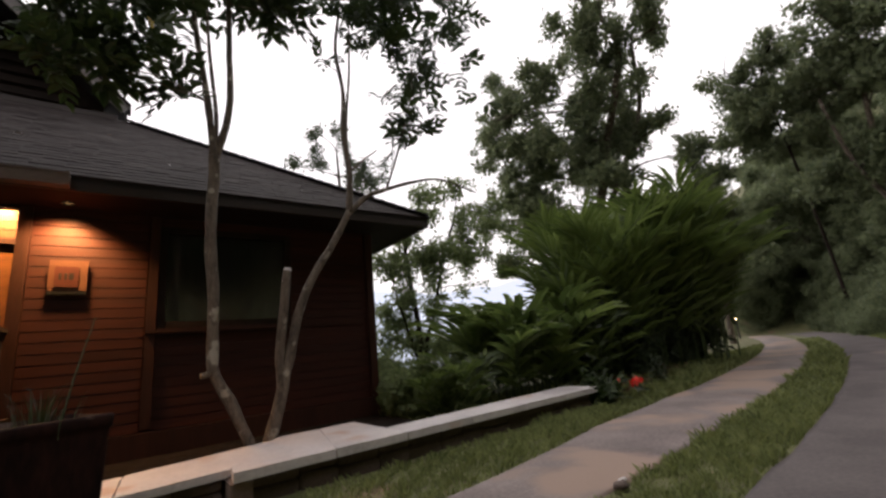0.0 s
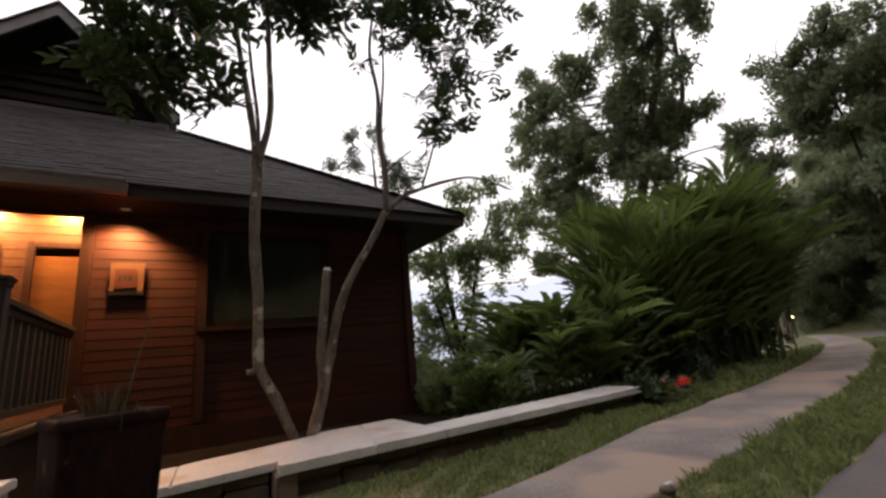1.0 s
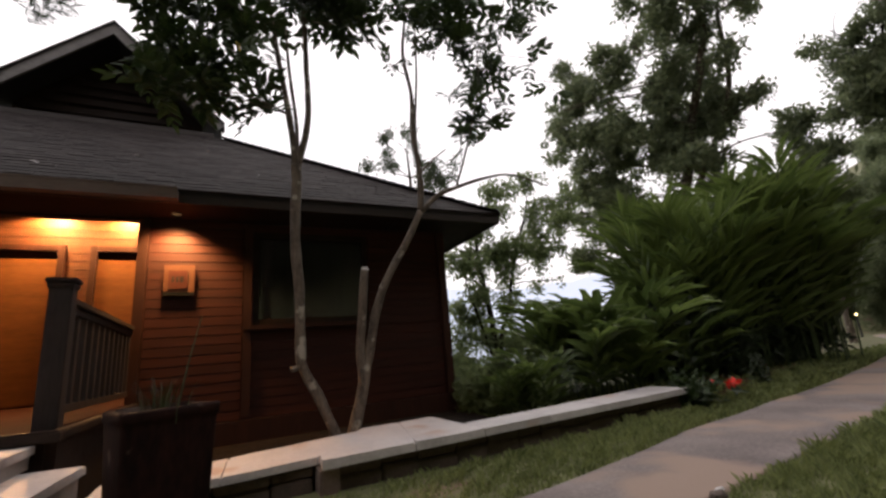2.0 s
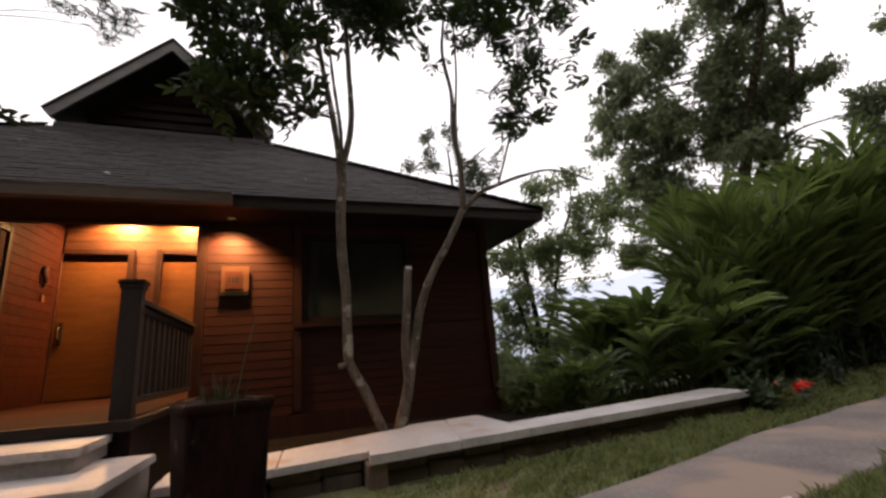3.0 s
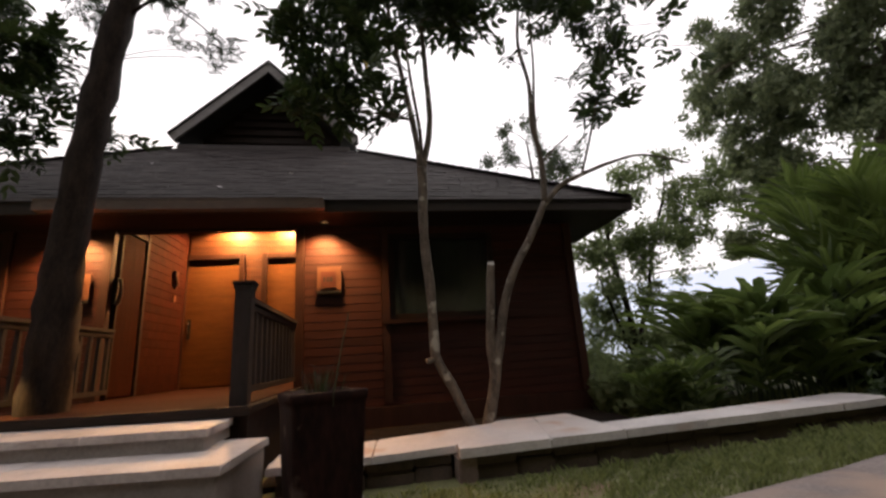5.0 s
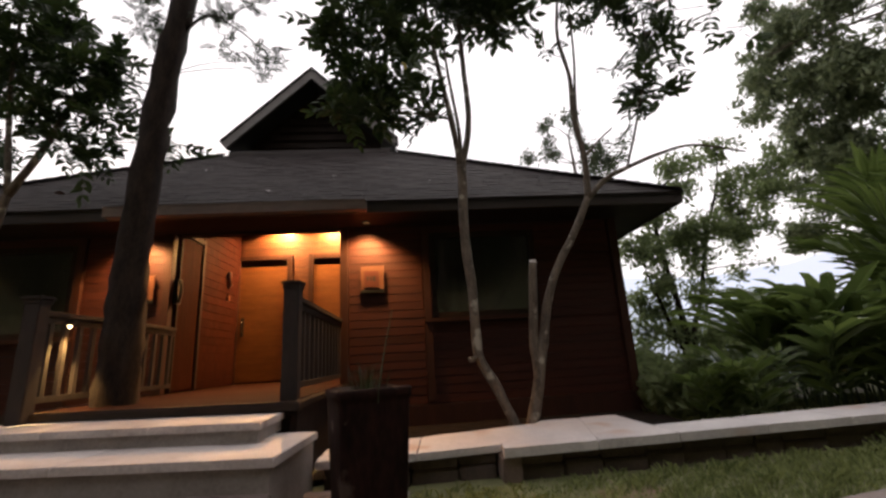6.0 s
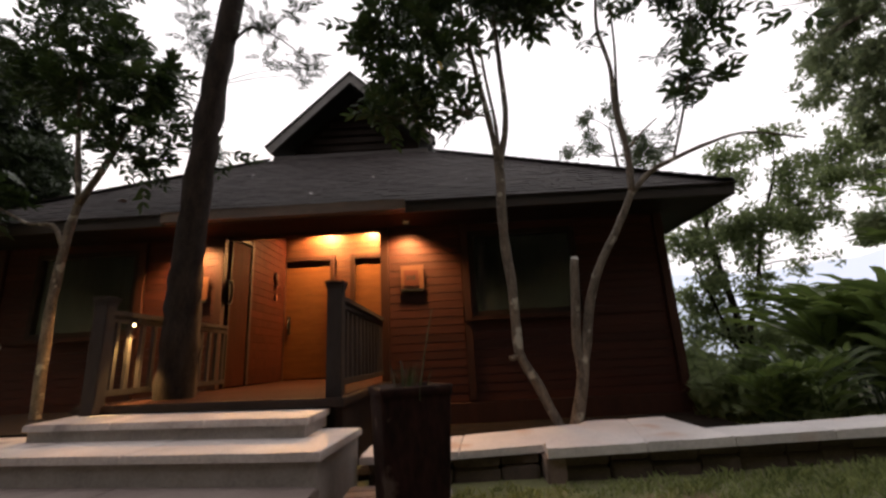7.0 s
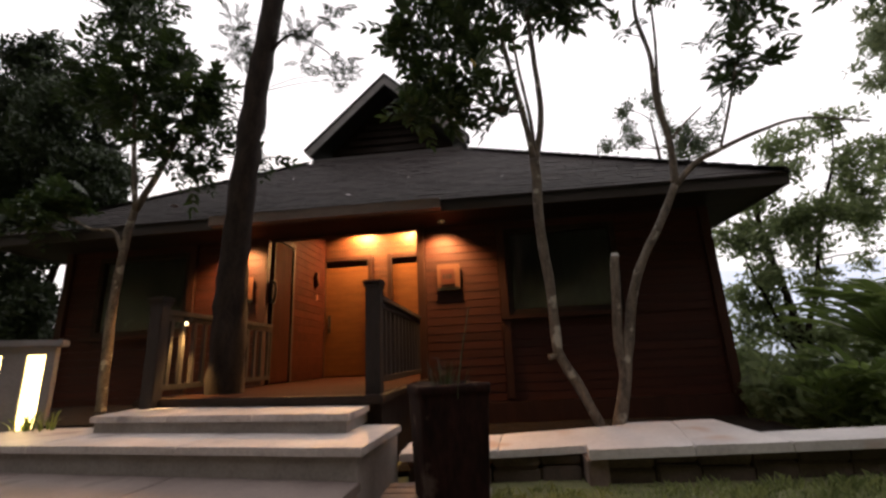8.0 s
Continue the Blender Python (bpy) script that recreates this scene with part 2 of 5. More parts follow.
def tube(bm, pts, r0, r1, n=8, rough=0.0, power=1.0):
    """A tapering limb along a line."""
    rings, prev = [], None
    side = Vector((1, 0, 0))
    m = len(pts)
    for i, p in enumerate(pts):
        ahead = (pts[min(i + 1, m - 1)] - pts[max(i - 1, 0)]).normalized()
        side = side - ahead * side.dot(ahead)
        if side.length < 1e-4:
            side = ahead.orthogonal()
        side.normalize()
        up = ahead.cross(side)
        r = r0 + (r1 - r0) * (i / max(1, m - 1)) ** power
        ring = []
        for k in range(n):
            a = 2 * math.pi * k / n
            rr = r * (1 + rough * noise.noise(Vector((p.x * 7 + math.cos(a) * 1.5, p.y * 7 + math.sin(a) * 1.5, p.z * 5))))
            ring.append(bm.verts.new(p + (side * math.cos(a) + up * math.sin(a)) * rr))
        if rings:
            for k in range(n):
                bm.faces.new((rings[-1][k], rings[-1][(k + 1) % n], ring[(k + 1) % n], ring[k]))
        rings.append(ring)
    bm.faces.new(rings[0][::-1])
    bm.faces.new(rings[-1])


def mesh_from(name, verts, faces, mat, parent=None, label="", smooth=False):
    me = bpy.data.meshes.new(name)
    me.from_pydata(verts, [], faces)
    me.materials.append(mat)
    if smooth:
        me.shade_smooth()
    ob = new(name, me)
    ob.parent = parent
    return tagged(ob, label)


rng = np.random.default_rng(7)


def leaf_shape(length, width, fold=0.25, droop=0.2):
    """One leaf along +x: a pointed blade folded on its midrib."""
    L, w = length, width / 2
    v = np.array([(0, 0, 0), (0.32 * L, w, fold * w), (0.32 * L, -w, fold * w), (0.72 * L, 0.72 * w, fold * w - droop * L * 0.3), (0.72 * L, -0.72 * w, fold * w - droop * L * 0.3), (L, 0, -droop * L), (0.35 * L, 0, -0.02 * L), (0.72 * L, 0, -droop * L * 0.4)])
    f = [(0, 6, 1), (0, 2, 6), (6, 7, 3, 1), (6, 2, 4, 7), (7, 5, 3), (7, 4, 5)]
    return v, f


def small_leaf(length, width):
    L, w = length, width / 2
    v = np.array([(0, 0, 0), (0.45 * L, w, 0.1 * w), (L, 0, -0.12 * L), (0.45 * L, -w, 0.1 * w)])
    return v, [(0, 1, 2, 3)]


def turns(n, up=None, tilt=0.8):
    """n rotation matrices: any heading, some tilt."""
    h = rng.uniform(0, 2 * np.pi, n)
    p = rng.normal(-0.25, tilt, n)
    r = rng.normal(0, tilt, n)
    ch, sh, cp, sp, cr, sr = np.cos(h), np.sin(h), np.cos(p), np.sin(p), np.cos(r), np.sin(r)
    m = np.empty((n, 3, 3))
    m[:, 0, 0], m[:, 0, 1], m[:, 0, 2] = ch * cp, -sh * cr + ch * sp * sr, sh * sr + ch * sp * cr
    m[:, 1, 0], m[:, 1, 1], m[:, 1, 2] = sh * cp, ch * cr + sh * sp * sr, -ch * sr + sh * sp * cr
    m[:, 2, 0], m[:, 2, 1], m[:, 2, 2] = -sp, cp * sr, cp * cr
    m[:, :, 0] *= 1.0
    return m


def scatter(shape, places, rots, sizes):
    """Many copies of one small shape as vertex and face lists."""
    v, f = shape
    allv = np.einsum("nij,kj->nki", rots, v) * sizes[:, None, None] + places[:, None, :]
    k = len(v)
    faces = [tuple(i * k + j for j in q) for i in range(len(places)) for q in f]
    return allv.reshape(-1, 3), faces


def spray_shape(pairs, length, leaf_len, leaf_w):
    """A twig with leaflets in two rows, drooping to its tip."""
    vs, fs = [], []
    lv, lf = leaf_shape(leaf_len, leaf_w)
    base = 0
    for i in range(pairs * 2 + 1):
        k = (i // 2 + 1) / (pairs + 0.5)
        side = 0 if i == pairs * 2 else (1 if i % 2 else -1)
        ang = side * radians(58 - 18 * k + random.uniform(-16, 16))
        x, z = length * min(k, 1.0), -0.30 * length * k * k
        c, s = math.cos(ang), math.sin(ang)
        sc = (0.75 + 0.45 * math.sin(math.pi * min(k, 0.9))) * random.uniform(0.75, 1.15)
        q = lv * sc
        rot = np.stack([q[:, 0] * c - q[:, 1] * s + x, q[:, 0] * s + q[:, 1] * c, q[:, 2] + z - 0.15 * q[:, 0] * k], 1)
        vs.append(rot)
        fs += [tuple(base + j for j in f) for f in lf]
        base += len(lv)
    t = 0.004
    vs.append(np.array([(0, t, 0), (0, -t, 0), (length, 0, -0.30 * length)]))
    fs.append((base, base + 1, base + 2))
    return np.concatenate(vs), fs


def clump_shape(count, radius, leaf_len, leaf_w):
    """A ball of loose leaves at a twig's end."""
    vs, fs, base = [], [], 0
    lv, lf = small_leaf(leaf_len, leaf_w)
    p = rng.normal(0, 1, (count, 3))
    p /= np.linalg.norm(p, axis=1)[:, None]
    p *= (radius * rng.uniform(0.25, 1, count) ** 0.6)[:, None]
    p[:, 2] *= 0.7
    rot = turns(count, tilt=0.7)
    for i in range(count):
        vs.append(lv @ rot[i].T * rng.uniform(0.7, 1.25) + p[i])
        fs += [tuple(base + j for j in f) for f in lf]
        base += len(lv)
    return np.concatenate(vs), fs


def patchy(p, seed, freq):
    """A smooth uneven field, for gaps in foliage."""
    r = np.random.default_rng(seed)
    s = np.zeros(len(p))
    for _ in range(7):
        k = r.normal(0, freq, 3)
        s += np.sin(p @ k + r.uniform(0, 6.28))
    return s / 7


def crown(name, blobs, shapes, per, mat, parent, seed, freq=1.6, gap=-0.1, shell=0.5, sizes=(0.75, 1.25), tilt=0.5, label=""):
    """Foliage in loose clouds: `per` sprays for each cubic-ish radius, with gaps."""
    places = []
    for x, y, z, r in blobs:
        n = max(4, int(per * (r / 0.3) ** 1.6))
        d = rng.normal(0, 1, (n, 3))
        d /= np.linalg.norm(d, axis=1)[:, None]
        q = np.array((x, y, z)) + d * (r * rng.uniform(0, 1, n) ** shell)[:, None]
        places.append(q)
    places = np.concatenate(places)
    keep = patchy(places, seed, freq) > gap
    places = places[keep]
    which = rng.integers(0, len(shapes), len(places))
    vs, fs, base = [], [], 0
    for i, shape in enumerate(shapes):
        p = places[which == i]
        if not len(p):
            continue
        v, f = scatter(shape, p, turns(len(p), tilt=tilt), rng.uniform(*sizes, len(p)))
        vs.append(v)
        fs += [tuple(base + j for j in q) for q in f]
        base += len(v)
    return mesh_from(name, np.concatenate(vs).tolist(), fs, mat, parent, label)


def tufts(blobs, count, seed, size=(0.28, 0.46)):
    """Break each cloud of leaves into small tufts spread over its outside, as branch ends carry them."""
    r = random.Random(seed)
    out = []
    for x, y, z, rad in blobs:
        for _ in range(max(3, int(count * rad))):
            d = Vector((r.gauss(0, 1), r.gauss(0, 1), r.gauss(0.15, 0.9))).normalized() * rad * r.uniform(0.35, 1.05)
            out.append((x + d.x, y + d.y, z + d.z, rad * r.uniform(*size)))
    return out


def limbs(bm, trunk, blobs, r, n=6, twigs=3):
    """Limbs from the nearest place of the trunk to each cloud of leaves."""
    for x, y, z, rad in blobs:
        c = Vector((x, y, z))
        lower = [p for p in trunk if p.z < z - 0.15 * rad] or [trunk[0]]
        s = min(lower, key=lambda p: (p - c).length + 0.3 * max(0, z - p.z))
        mid = s.lerp(c, 0.5) + Vector((random.uniform(-1, 1), random.uniform(-1, 1), random.uniform(0.2, 0.9))) * (c - s).length * 0.10
        tube(bm, smooth_path([s, mid, c], 4), r, r * 0.35, n, 0.2)
        for _ in range(twigs):
            e = c + Vector((random.gauss(0, 1), random.gauss(0, 1), random.gauss(0.2, 0.8))).normalized() * rad * 0.9
            tube(bm, smooth_path([mid.lerp(c, random.uniform(0.2, 1)), c.lerp(e, 0.5) + Vector((0, 0, rad * 0.1)), e], 3), r * 0.35, r * 0.12, 4)


def tree(name, label, trunk_lines, blobs, shapes, per, leaf, bark, seed, limb=0.0, category="tree", tuft=0, **more):
    t = thing(name, label, category)
    bm = bmesh.new()
    joints = []
    for pts, r0, r1 in trunk_lines:
        line = smooth_path(pts, 6)
        tube(bm, line, r0, r1, 10, 0.25)
        joints += line
    if limb:
        limbs(bm, joints, blobs, limb)
    part("trunk", bm, bark, t, smooth=True)
    crown("crown", tufts(blobs, tuft, seed) if tuft else blobs, shapes, per, leaf, t, seed, **more)
    foot = Vector(trunk_lines[0][0][0])
    t.location = foot
    for c in t.children:
        c.matrix_parent_inverse = Matrix.Translation(-foot)
    return t


# ---- ground, road, far hills ----
def rise(a, b, v):
    k = min(1.0, max(0.0, (v - a) / (b - a)))
    return k * k * (3 - 2 * k)


def ground_height(x, y):
    """A hillside terrace that falls away behind the house; the unseen climb behind the road is added to block sky
    light.
    """
    d = math.hypot(x, y)
    z = 0.0
    # unseen slope above the road, added to hold back low sky light
    edge = -2.6 + (0.0 if x < 8 else 0.035 * (x - 8) ** 1.55)
    if y < edge:
        z += 0.75 * min(edge - y, 40) * rise(0, 3, edge - y)
    # the valley
    fall = y - (7.6 + (0.0 if x < 10 else (x - 10) * 0.42))
    if fall > 0:
        z -= 0.45 * fall * rise(0, 4, fall) if fall < 90 else 40.5
    # the woods where the road bends away
    bend = x - 24 - 0.3 * y
    if bend > 0 and fall < 0:
        z += 0.45 * min(bend, 40) * rise(0, 4, bend)
    z += 0.018 * noise.noise(Vector((x * 0.9, y * 0.9, 0))) * min(1, d / 3)
    return z


verts, faces = [(0, 0, 0)], []
SPOKES, radii = 120, [0.5 * 1.075 ** i for i in range(112)]
for r in radii:
    for k in range(SPOKES):
        a = 2 * math.pi * k / SPOKES
        x, y = r * math.cos(a), r * math.sin(a)
        verts.append((x, y, ground_height(x, y)))
for k in range(SPOKES):
    faces.append((0, 1 + k, 1 + (k + 1) % SPOKES))
for i in range(len(radii) - 1):
    for k in range(SPOKES):
        a, b = 1 + i * SPOKES + k, 1 + i * SPOKES + (k + 1) % SPOKES
        faces.append((a, a + SPOKES, b + SPOKES, b))
tagged(mesh_from("ground", verts, faces, SOIL, smooth=True), "mown green lawn and earth on a wooded hillside terrace", "ground", kind="structure")


def strip_line(x):
    """The middle line of the drive, which bends to the left as it goes."""
    return 1.42 + 0.055 * x + 0.0086 * x * x


def wheel_strip(name, offset, width, mat, label):
    """One cast wheel track of the drive, a few centimetres proud."""
    xs = [(-0.71 if offset > 0 else -14) + 0.35 * i for i in range(74 if offset > 0 else 112)]
    v, f = [], []
    for i, x in enumerate(xs):
        g = 0.055 + 0.0172 * x
        n = math.hypot(1, g)
        nx, ny = -g / n, 1 / n
        c = strip_line(x)
        spread = 1.0 + 0.012 * max(0, x)
        for j, (s, h) in enumerate(((-0.5, -0.05), (-0.5, 0.010), (-0.47, 0.018), (-0.2, 0.022), (0.2, 0.022), (0.47, 0.018), (0.5, 0.010), (0.5, -0.05))):
            w = offset + s * width - (0.26 * (1 - rise(1.2, 4.2, x)) * (s > 0) if offset > 0 else 0) + (0.03 * noise.noise(Vector((x * 1.7, j * 3.0 + offset, 0))) if j in (0, 1, 2, 5, 6, 7) else 0)
            px, py = x + nx * w, c + ny * w
            v.append((px, py, max(0, ground_height(px, py)) + h))
        if i:
            for j in range(7):
                a = (i - 1) * 8 + j
                f.append((a, a + 8, a + 9, a + 1))
    return tagged(mesh_from(name, v, f, mat, smooth=True), label, "driveway", kind="structure")


wheel_strip("road_1", 0.44, 0.92, CONCRETE, "worn grey concrete wheel track beside a grass strip")
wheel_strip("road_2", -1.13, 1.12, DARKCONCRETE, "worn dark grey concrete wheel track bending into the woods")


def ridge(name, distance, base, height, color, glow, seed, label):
    # valley haze is put into the ridge's pale colour and its glow
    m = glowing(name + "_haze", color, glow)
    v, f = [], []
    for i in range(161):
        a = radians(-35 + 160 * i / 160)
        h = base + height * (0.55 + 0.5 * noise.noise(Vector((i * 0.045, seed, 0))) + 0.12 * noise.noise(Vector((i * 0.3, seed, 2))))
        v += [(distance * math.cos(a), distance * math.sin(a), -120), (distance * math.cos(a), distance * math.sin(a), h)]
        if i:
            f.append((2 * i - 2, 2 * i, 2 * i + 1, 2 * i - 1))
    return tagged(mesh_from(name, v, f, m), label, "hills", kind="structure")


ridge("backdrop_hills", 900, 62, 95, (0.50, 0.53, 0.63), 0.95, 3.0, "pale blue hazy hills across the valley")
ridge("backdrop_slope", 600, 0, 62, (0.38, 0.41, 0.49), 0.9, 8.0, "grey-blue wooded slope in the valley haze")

# ---- house ----
CX = -1.98
WALL_Y, BACK_Y = 5.60, 7.80
SIDE = 4.80
house = thing("bungalow", "dark red-brown timber bungalow with a hipped shingle roof and lit porch", "house", at=(CX, WALL_Y, 0))


def to_house(ob):
    ob.matrix_parent_inverse = Matrix.Translation((-CX, -WALL_Y, 0))
    return ob


def hpart(name, bm, mat, label="", smooth=False):
    return to_house(part(name, bm, mat, house, label, smooth))


SHORT = 0.63


def mirrored(x0, x1):
    """The same stretch on the other wing, whose outer end is a little shorter."""
    x0, x1 = (x - SHORT if x > 2.5 else x for x in (x0, x1))
    return 2 * CX - x1, 2 * CX - x0



PORCH_R, PORCH_L = -0.90, 2 * CX + 0.90
WIN = (0.24, 1.66, 1.30, 2.44)
END_R, END_L = 2.82, 2 * CX - 2.82 + SHORT
SOFFIT = 2.55
# wall cores behind the boards
wall_r = hpart("wall", box(PORCH_R + 0.02, WIN[0], WALL_Y + 0.02, WALL_Y + 0.14, -0.06, SOFFIT), WOOD, "red-brown horizontal timber siding")
for x0, x1, z0, z1 in ((WIN[1], END_R, -0.06, SOFFIT), (WIN[0], WIN[1], -0.06, WIN[2]), (WIN[0], WIN[1], WIN[3], SOFFIT)):
    hpart("wall", box(x0, x1, WALL_Y + 0.02, WALL_Y + 0.14, z0, z1), WOOD)
wall_l = hpart("wall", box(*mirrored(PORCH_R + 0.02, WIN[0]), WALL_Y + 0.02, WALL_Y + 0.14, -0.06, SOFFIT), WOOD, "red-brown horizontal timber siding")
for x0, x1, z0, z1 in ((WIN[1], END_R, -0.06, SOFFIT), (WIN[0], WIN[1], -0.06, WIN[2]), (WIN[0], WIN[1], WIN[3], SOFFIT)):
    hpart("wall", box(*mirrored(x0, x1), WALL_Y + 0.02, WALL_Y + 0.14, z0, z1), WOOD)
hpart("side_wall", box(END_R - 0.12, END_R - 0.004, WALL_Y + 0.145, 12.4, -0.06, SOFFIT), WOOD)
hpart("side_wall", box(END_L + 0.004, END_L + 0.12, WALL_Y + 0.145, 12.4, -0.06, SOFFIT), WOOD)
hpart("rear_wall", box(END_L, END_R, 12.41, 12.53, -0.06, SOFFIT), WOOD)


def porch_side(x0, x1):
    pl = [(WALL_Y + 0.15, 0.3), (BACK_Y + 0.015, 0.3), (BACK_Y + 0.015, 3.3), (6.30, 3.3), (WALL_Y + 0.15, 2.98)]
    return solid([(x0, y, z) for y, z in pl] + [(x1, y, z) for y, z in pl], [(0, 1, 2, 3, 4), (9, 8, 7, 6, 5)] + [(i, (i + 1) % 5, 5 + (i + 1) % 5, 5 + i) for i in range(5)])


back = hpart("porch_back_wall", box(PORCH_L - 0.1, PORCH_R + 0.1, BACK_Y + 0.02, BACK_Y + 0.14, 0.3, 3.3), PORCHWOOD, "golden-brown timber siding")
side_l = hpart("porch_side_wall", porch_side(PORCH_L - 0.14, PORCH_L - 0.02), SHADEDSIDE, "red-brown timber siding painted darker for porch shade")
side_r = hpart("porch_side_wall", porch_side(PORCH_R + 0.02, PORCH_R + 0.14), WOOD)
cl = [(WALL_Y + 0.0, 2.90), (6.30, 3.305), (BACK_Y + 0.1, 3.305), (BACK_Y + 0.1, 3.36), (6.30, 3.36), (WALL_Y + 0.0, 2.95)]
cv = [(PORCH_L - 0.1, y, z) for y, z in cl] + [(PORCH_R + 0.1, y, z) for y, z in cl]
hpart("porch_ceiling", solid(cv, [(0, 1, 7, 6), (1, 2, 8, 7), (2, 3, 9, 8), (3, 4, 10, 9), (4, 5, 11, 10), (5, 0, 6, 11), (0, 5, 4, 3, 2, 1), (6, 7, 8, 9, 10, 11)]), DARKWOOD)
hpart("lintel", box(PORCH_L, PORCH_R, WALL_Y + 0.0, WALL_Y + 0.12, 2.53, 2.895, 0.006), DARKWOOD, "dark timber beam over the porch")
for s in (0, 1):
    for x0, x1, z0, z1 in ((PORCH_R - 0.03, PORCH_R + 0.07, 0.30, SOFFIT - 0.005), (WIN[0] - 0.10, WIN[0] - 0.003, 0.30, SOFFIT - 0.005), (END_R - 0.1, END_R + 0.012, 0.26, SOFFIT - 0.005)):
        if s:
            x0, x1 = mirrored(x0, x1)
        hpart("corner_trim", box(x0, x1, WALL_Y - 0.035, WALL_Y + 0.06, z0, z1, 0.004), TRIM)
    x0, x1 = (PORCH_R + 0.05, END_R + 0.012)
    if s:
        x0, x1 = mirrored(x0, x1)
    hpart("skirt_board", box(x0, x1, WALL_Y - 0.045, WALL_Y + 0.018, -0.04, 0.265, 0.006), TRIM, "wide dark skirting board")


def window(s):
    x0, x1, z0, z1 = WIN
    if s:
        x0, x1 = mirrored(x0, x1)
    w = hpart("window", box(x0 - 0.005, x1 + 0.005, WALL_Y + 0.15, WALL_Y + 0.16, z0, z1), CURTAIN, "pale curtain behind dark window glass")
    for a, b, c, d in ((x0, x0 + 0.07, z0, z1), (x1 - 0.07, x1, z0, z1), (x0 + 0.07, x1 - 0.07, z1 - 0.07, z1), (x0 + 0.07, x1 - 0.07, z0, z0 + 0.07)):
        part("window_frame", box(a, b, WALL_Y - 0.01, WALL_Y + 0.07, c, d, 0.004), DARKWOOD, w)
    for a, b in ((x0 + 0.07, x1 - 0.07),):
        g = part("pane", box(a, b, WALL_Y + 0.03, WALL_Y + 0.036, z0 + 0.07, z1 - 0.07), glass, w)
        g.visible_shadow = False
    part("window_sill", box(x0 - 0.1, x1 + 0.08, WALL_Y - 0.075, WALL_Y + 0.02, z0 - 0.055, z0 - 0.004, 0.006), TRIM, w)


window(0)
window(1)

# doors in the porch's back wall, and one in its side
FLOOR = 0.565


def door(x0, x1, hinge):
    d = hpart("door", box(x0 + 0.012, x1 - 0.012, BACK_Y - 0.012, BACK_Y + 0.018, FLOOR + 0.025, FLOOR + 2.0, 0.004), DOORWOOD, "golden-brown wooden door with a long metal handle")
    for i in range(1, 8):
        z = FLOOR + 0.025 + 0.247 * i
        part("door_groove", box(x0 + 0.014, x1 - 0.014, BACK_Y - 0.0130, BACK_Y - 0.011, z, z + 0.005), DOORWOOD, d)
    # no opening here: the slot's darkness is only the strip's near-black colour
    part("transom_strip", box(x0 + 0.01, x1 - 0.01, BACK_Y - 0.005, BACK_Y + 0.018, FLOOR + 2.004, FLOOR + 2.11), GAPSHADE, d, "solid strip painted as the dark slot above the door")
    for a, b in ((x0 - 0.075, x0 + 0.008), (x1 - 0.008, x1 + 0.075)):
        part("door_frame", box(a, b, BACK_Y - 0.045, BACK_Y + 0.018, FLOOR, FLOOR + 2.20, 0.004), TRIM, d)
    part("door_frame", box(x0 + 0.010, x1 - 0.010, BACK_Y - 0.040, BACK_Y + 0.018, FLOOR + 2.115, FLOOR + 2.195, 0.004), TRIM, d)
    hx = x0 + 0.09 if hinge else x1 - 0.09
    h = part("door_handle", box(hx - 0.028, hx + 0.028, BACK_Y - 0.022, BACK_Y - 0.0125, FLOOR + 0.78, FLOOR + 1.10, 0.004), BLACK, d, "long dark handle plate")
    bm = bmesh.new()
    tube(bm, smooth_path([(hx, BACK_Y - 0.022, FLOOR + 0.86), (hx, BACK_Y - 0.07, FLOOR + 0.9), (hx, BACK_Y - 0.07, FLOOR + 1.0), (hx, BACK_Y - 0.022, FLOOR + 1.05)], 5), 0.012, 0.012, 8)
    part("grip", bm, CHROME, h, "polished metal grip", True)
    return d


door(-3.06, -2.22, True)
door(-1.78, -0.98, True)
sd = hpart("side_door", box(PORCH_L - 0.018, PORCH_L + 0.012, 5.80, 6.36, FLOOR + 0.02, FLOOR + 2.03, 0.004), SHADEDSIDE, "red-brown side door in a dark frame")
for a, b, c, d in ((5.755, 5.797, FLOOR, FLOOR + 2.12), (6.363, 6.43, FLOOR, FLOOR + 2.12), (5.80, 6.36, FLOOR + 2.04, FLOOR + 2.115)):
    part("door_frame", box(PORCH_L - 0.018, PORCH_L + 0.035, a, b, c, d, 0.004), DARKWOOD, sd)

# soffit, fascia, gutters and roof
EAVE_Y, EAVE_Z, OVER = 4.95, 2.68, 3.45
EL = 2 * CX - OVER + SHORT
REAR = 13.1
for x0, x1, y0, y1 in ((EL + 0.05, OVER - 0.05, EAVE_Y + 0.045, WALL_Y - 0.004), (END_R + 0.005, OVER - 0.05, WALL_Y + 0.0, REAR - 0.05), (EL + 0.05, END_L - 0.005, WALL_Y + 0.0, REAR - 0.05)):
    hpart("soffit", box(x0, x1, y0, y1, SOFFIT, SOFFIT + 0.03), DARKWOOD)
hpart("fascia", box(EL, OVER, EAVE_Y, EAVE_Y + 0.035, 2.535, 2.665, 0.004), FASCIA, "dark timber fascia under the roof edge")
hpart("fascia", box(OVER - 0.035, OVER - 0.001, EAVE_Y + 0.04, REAR, 2.535, 2.665, 0.004), FASCIA)
hpart("fascia", box(EL + 0.001, EL + 0.035, EAVE_Y + 0.04, REAR, 2.535, 2.665, 0.004), FASCIA)
bm = box(-3.45, -0.51, EAVE_Y - 0.115, EAVE_Y - 0.10, 2.545, 2.655)
box(-3.45, -0.51, EAVE_Y - 0.10, EAVE_Y - 0.004, 2.545, 2.56, bm=bm)
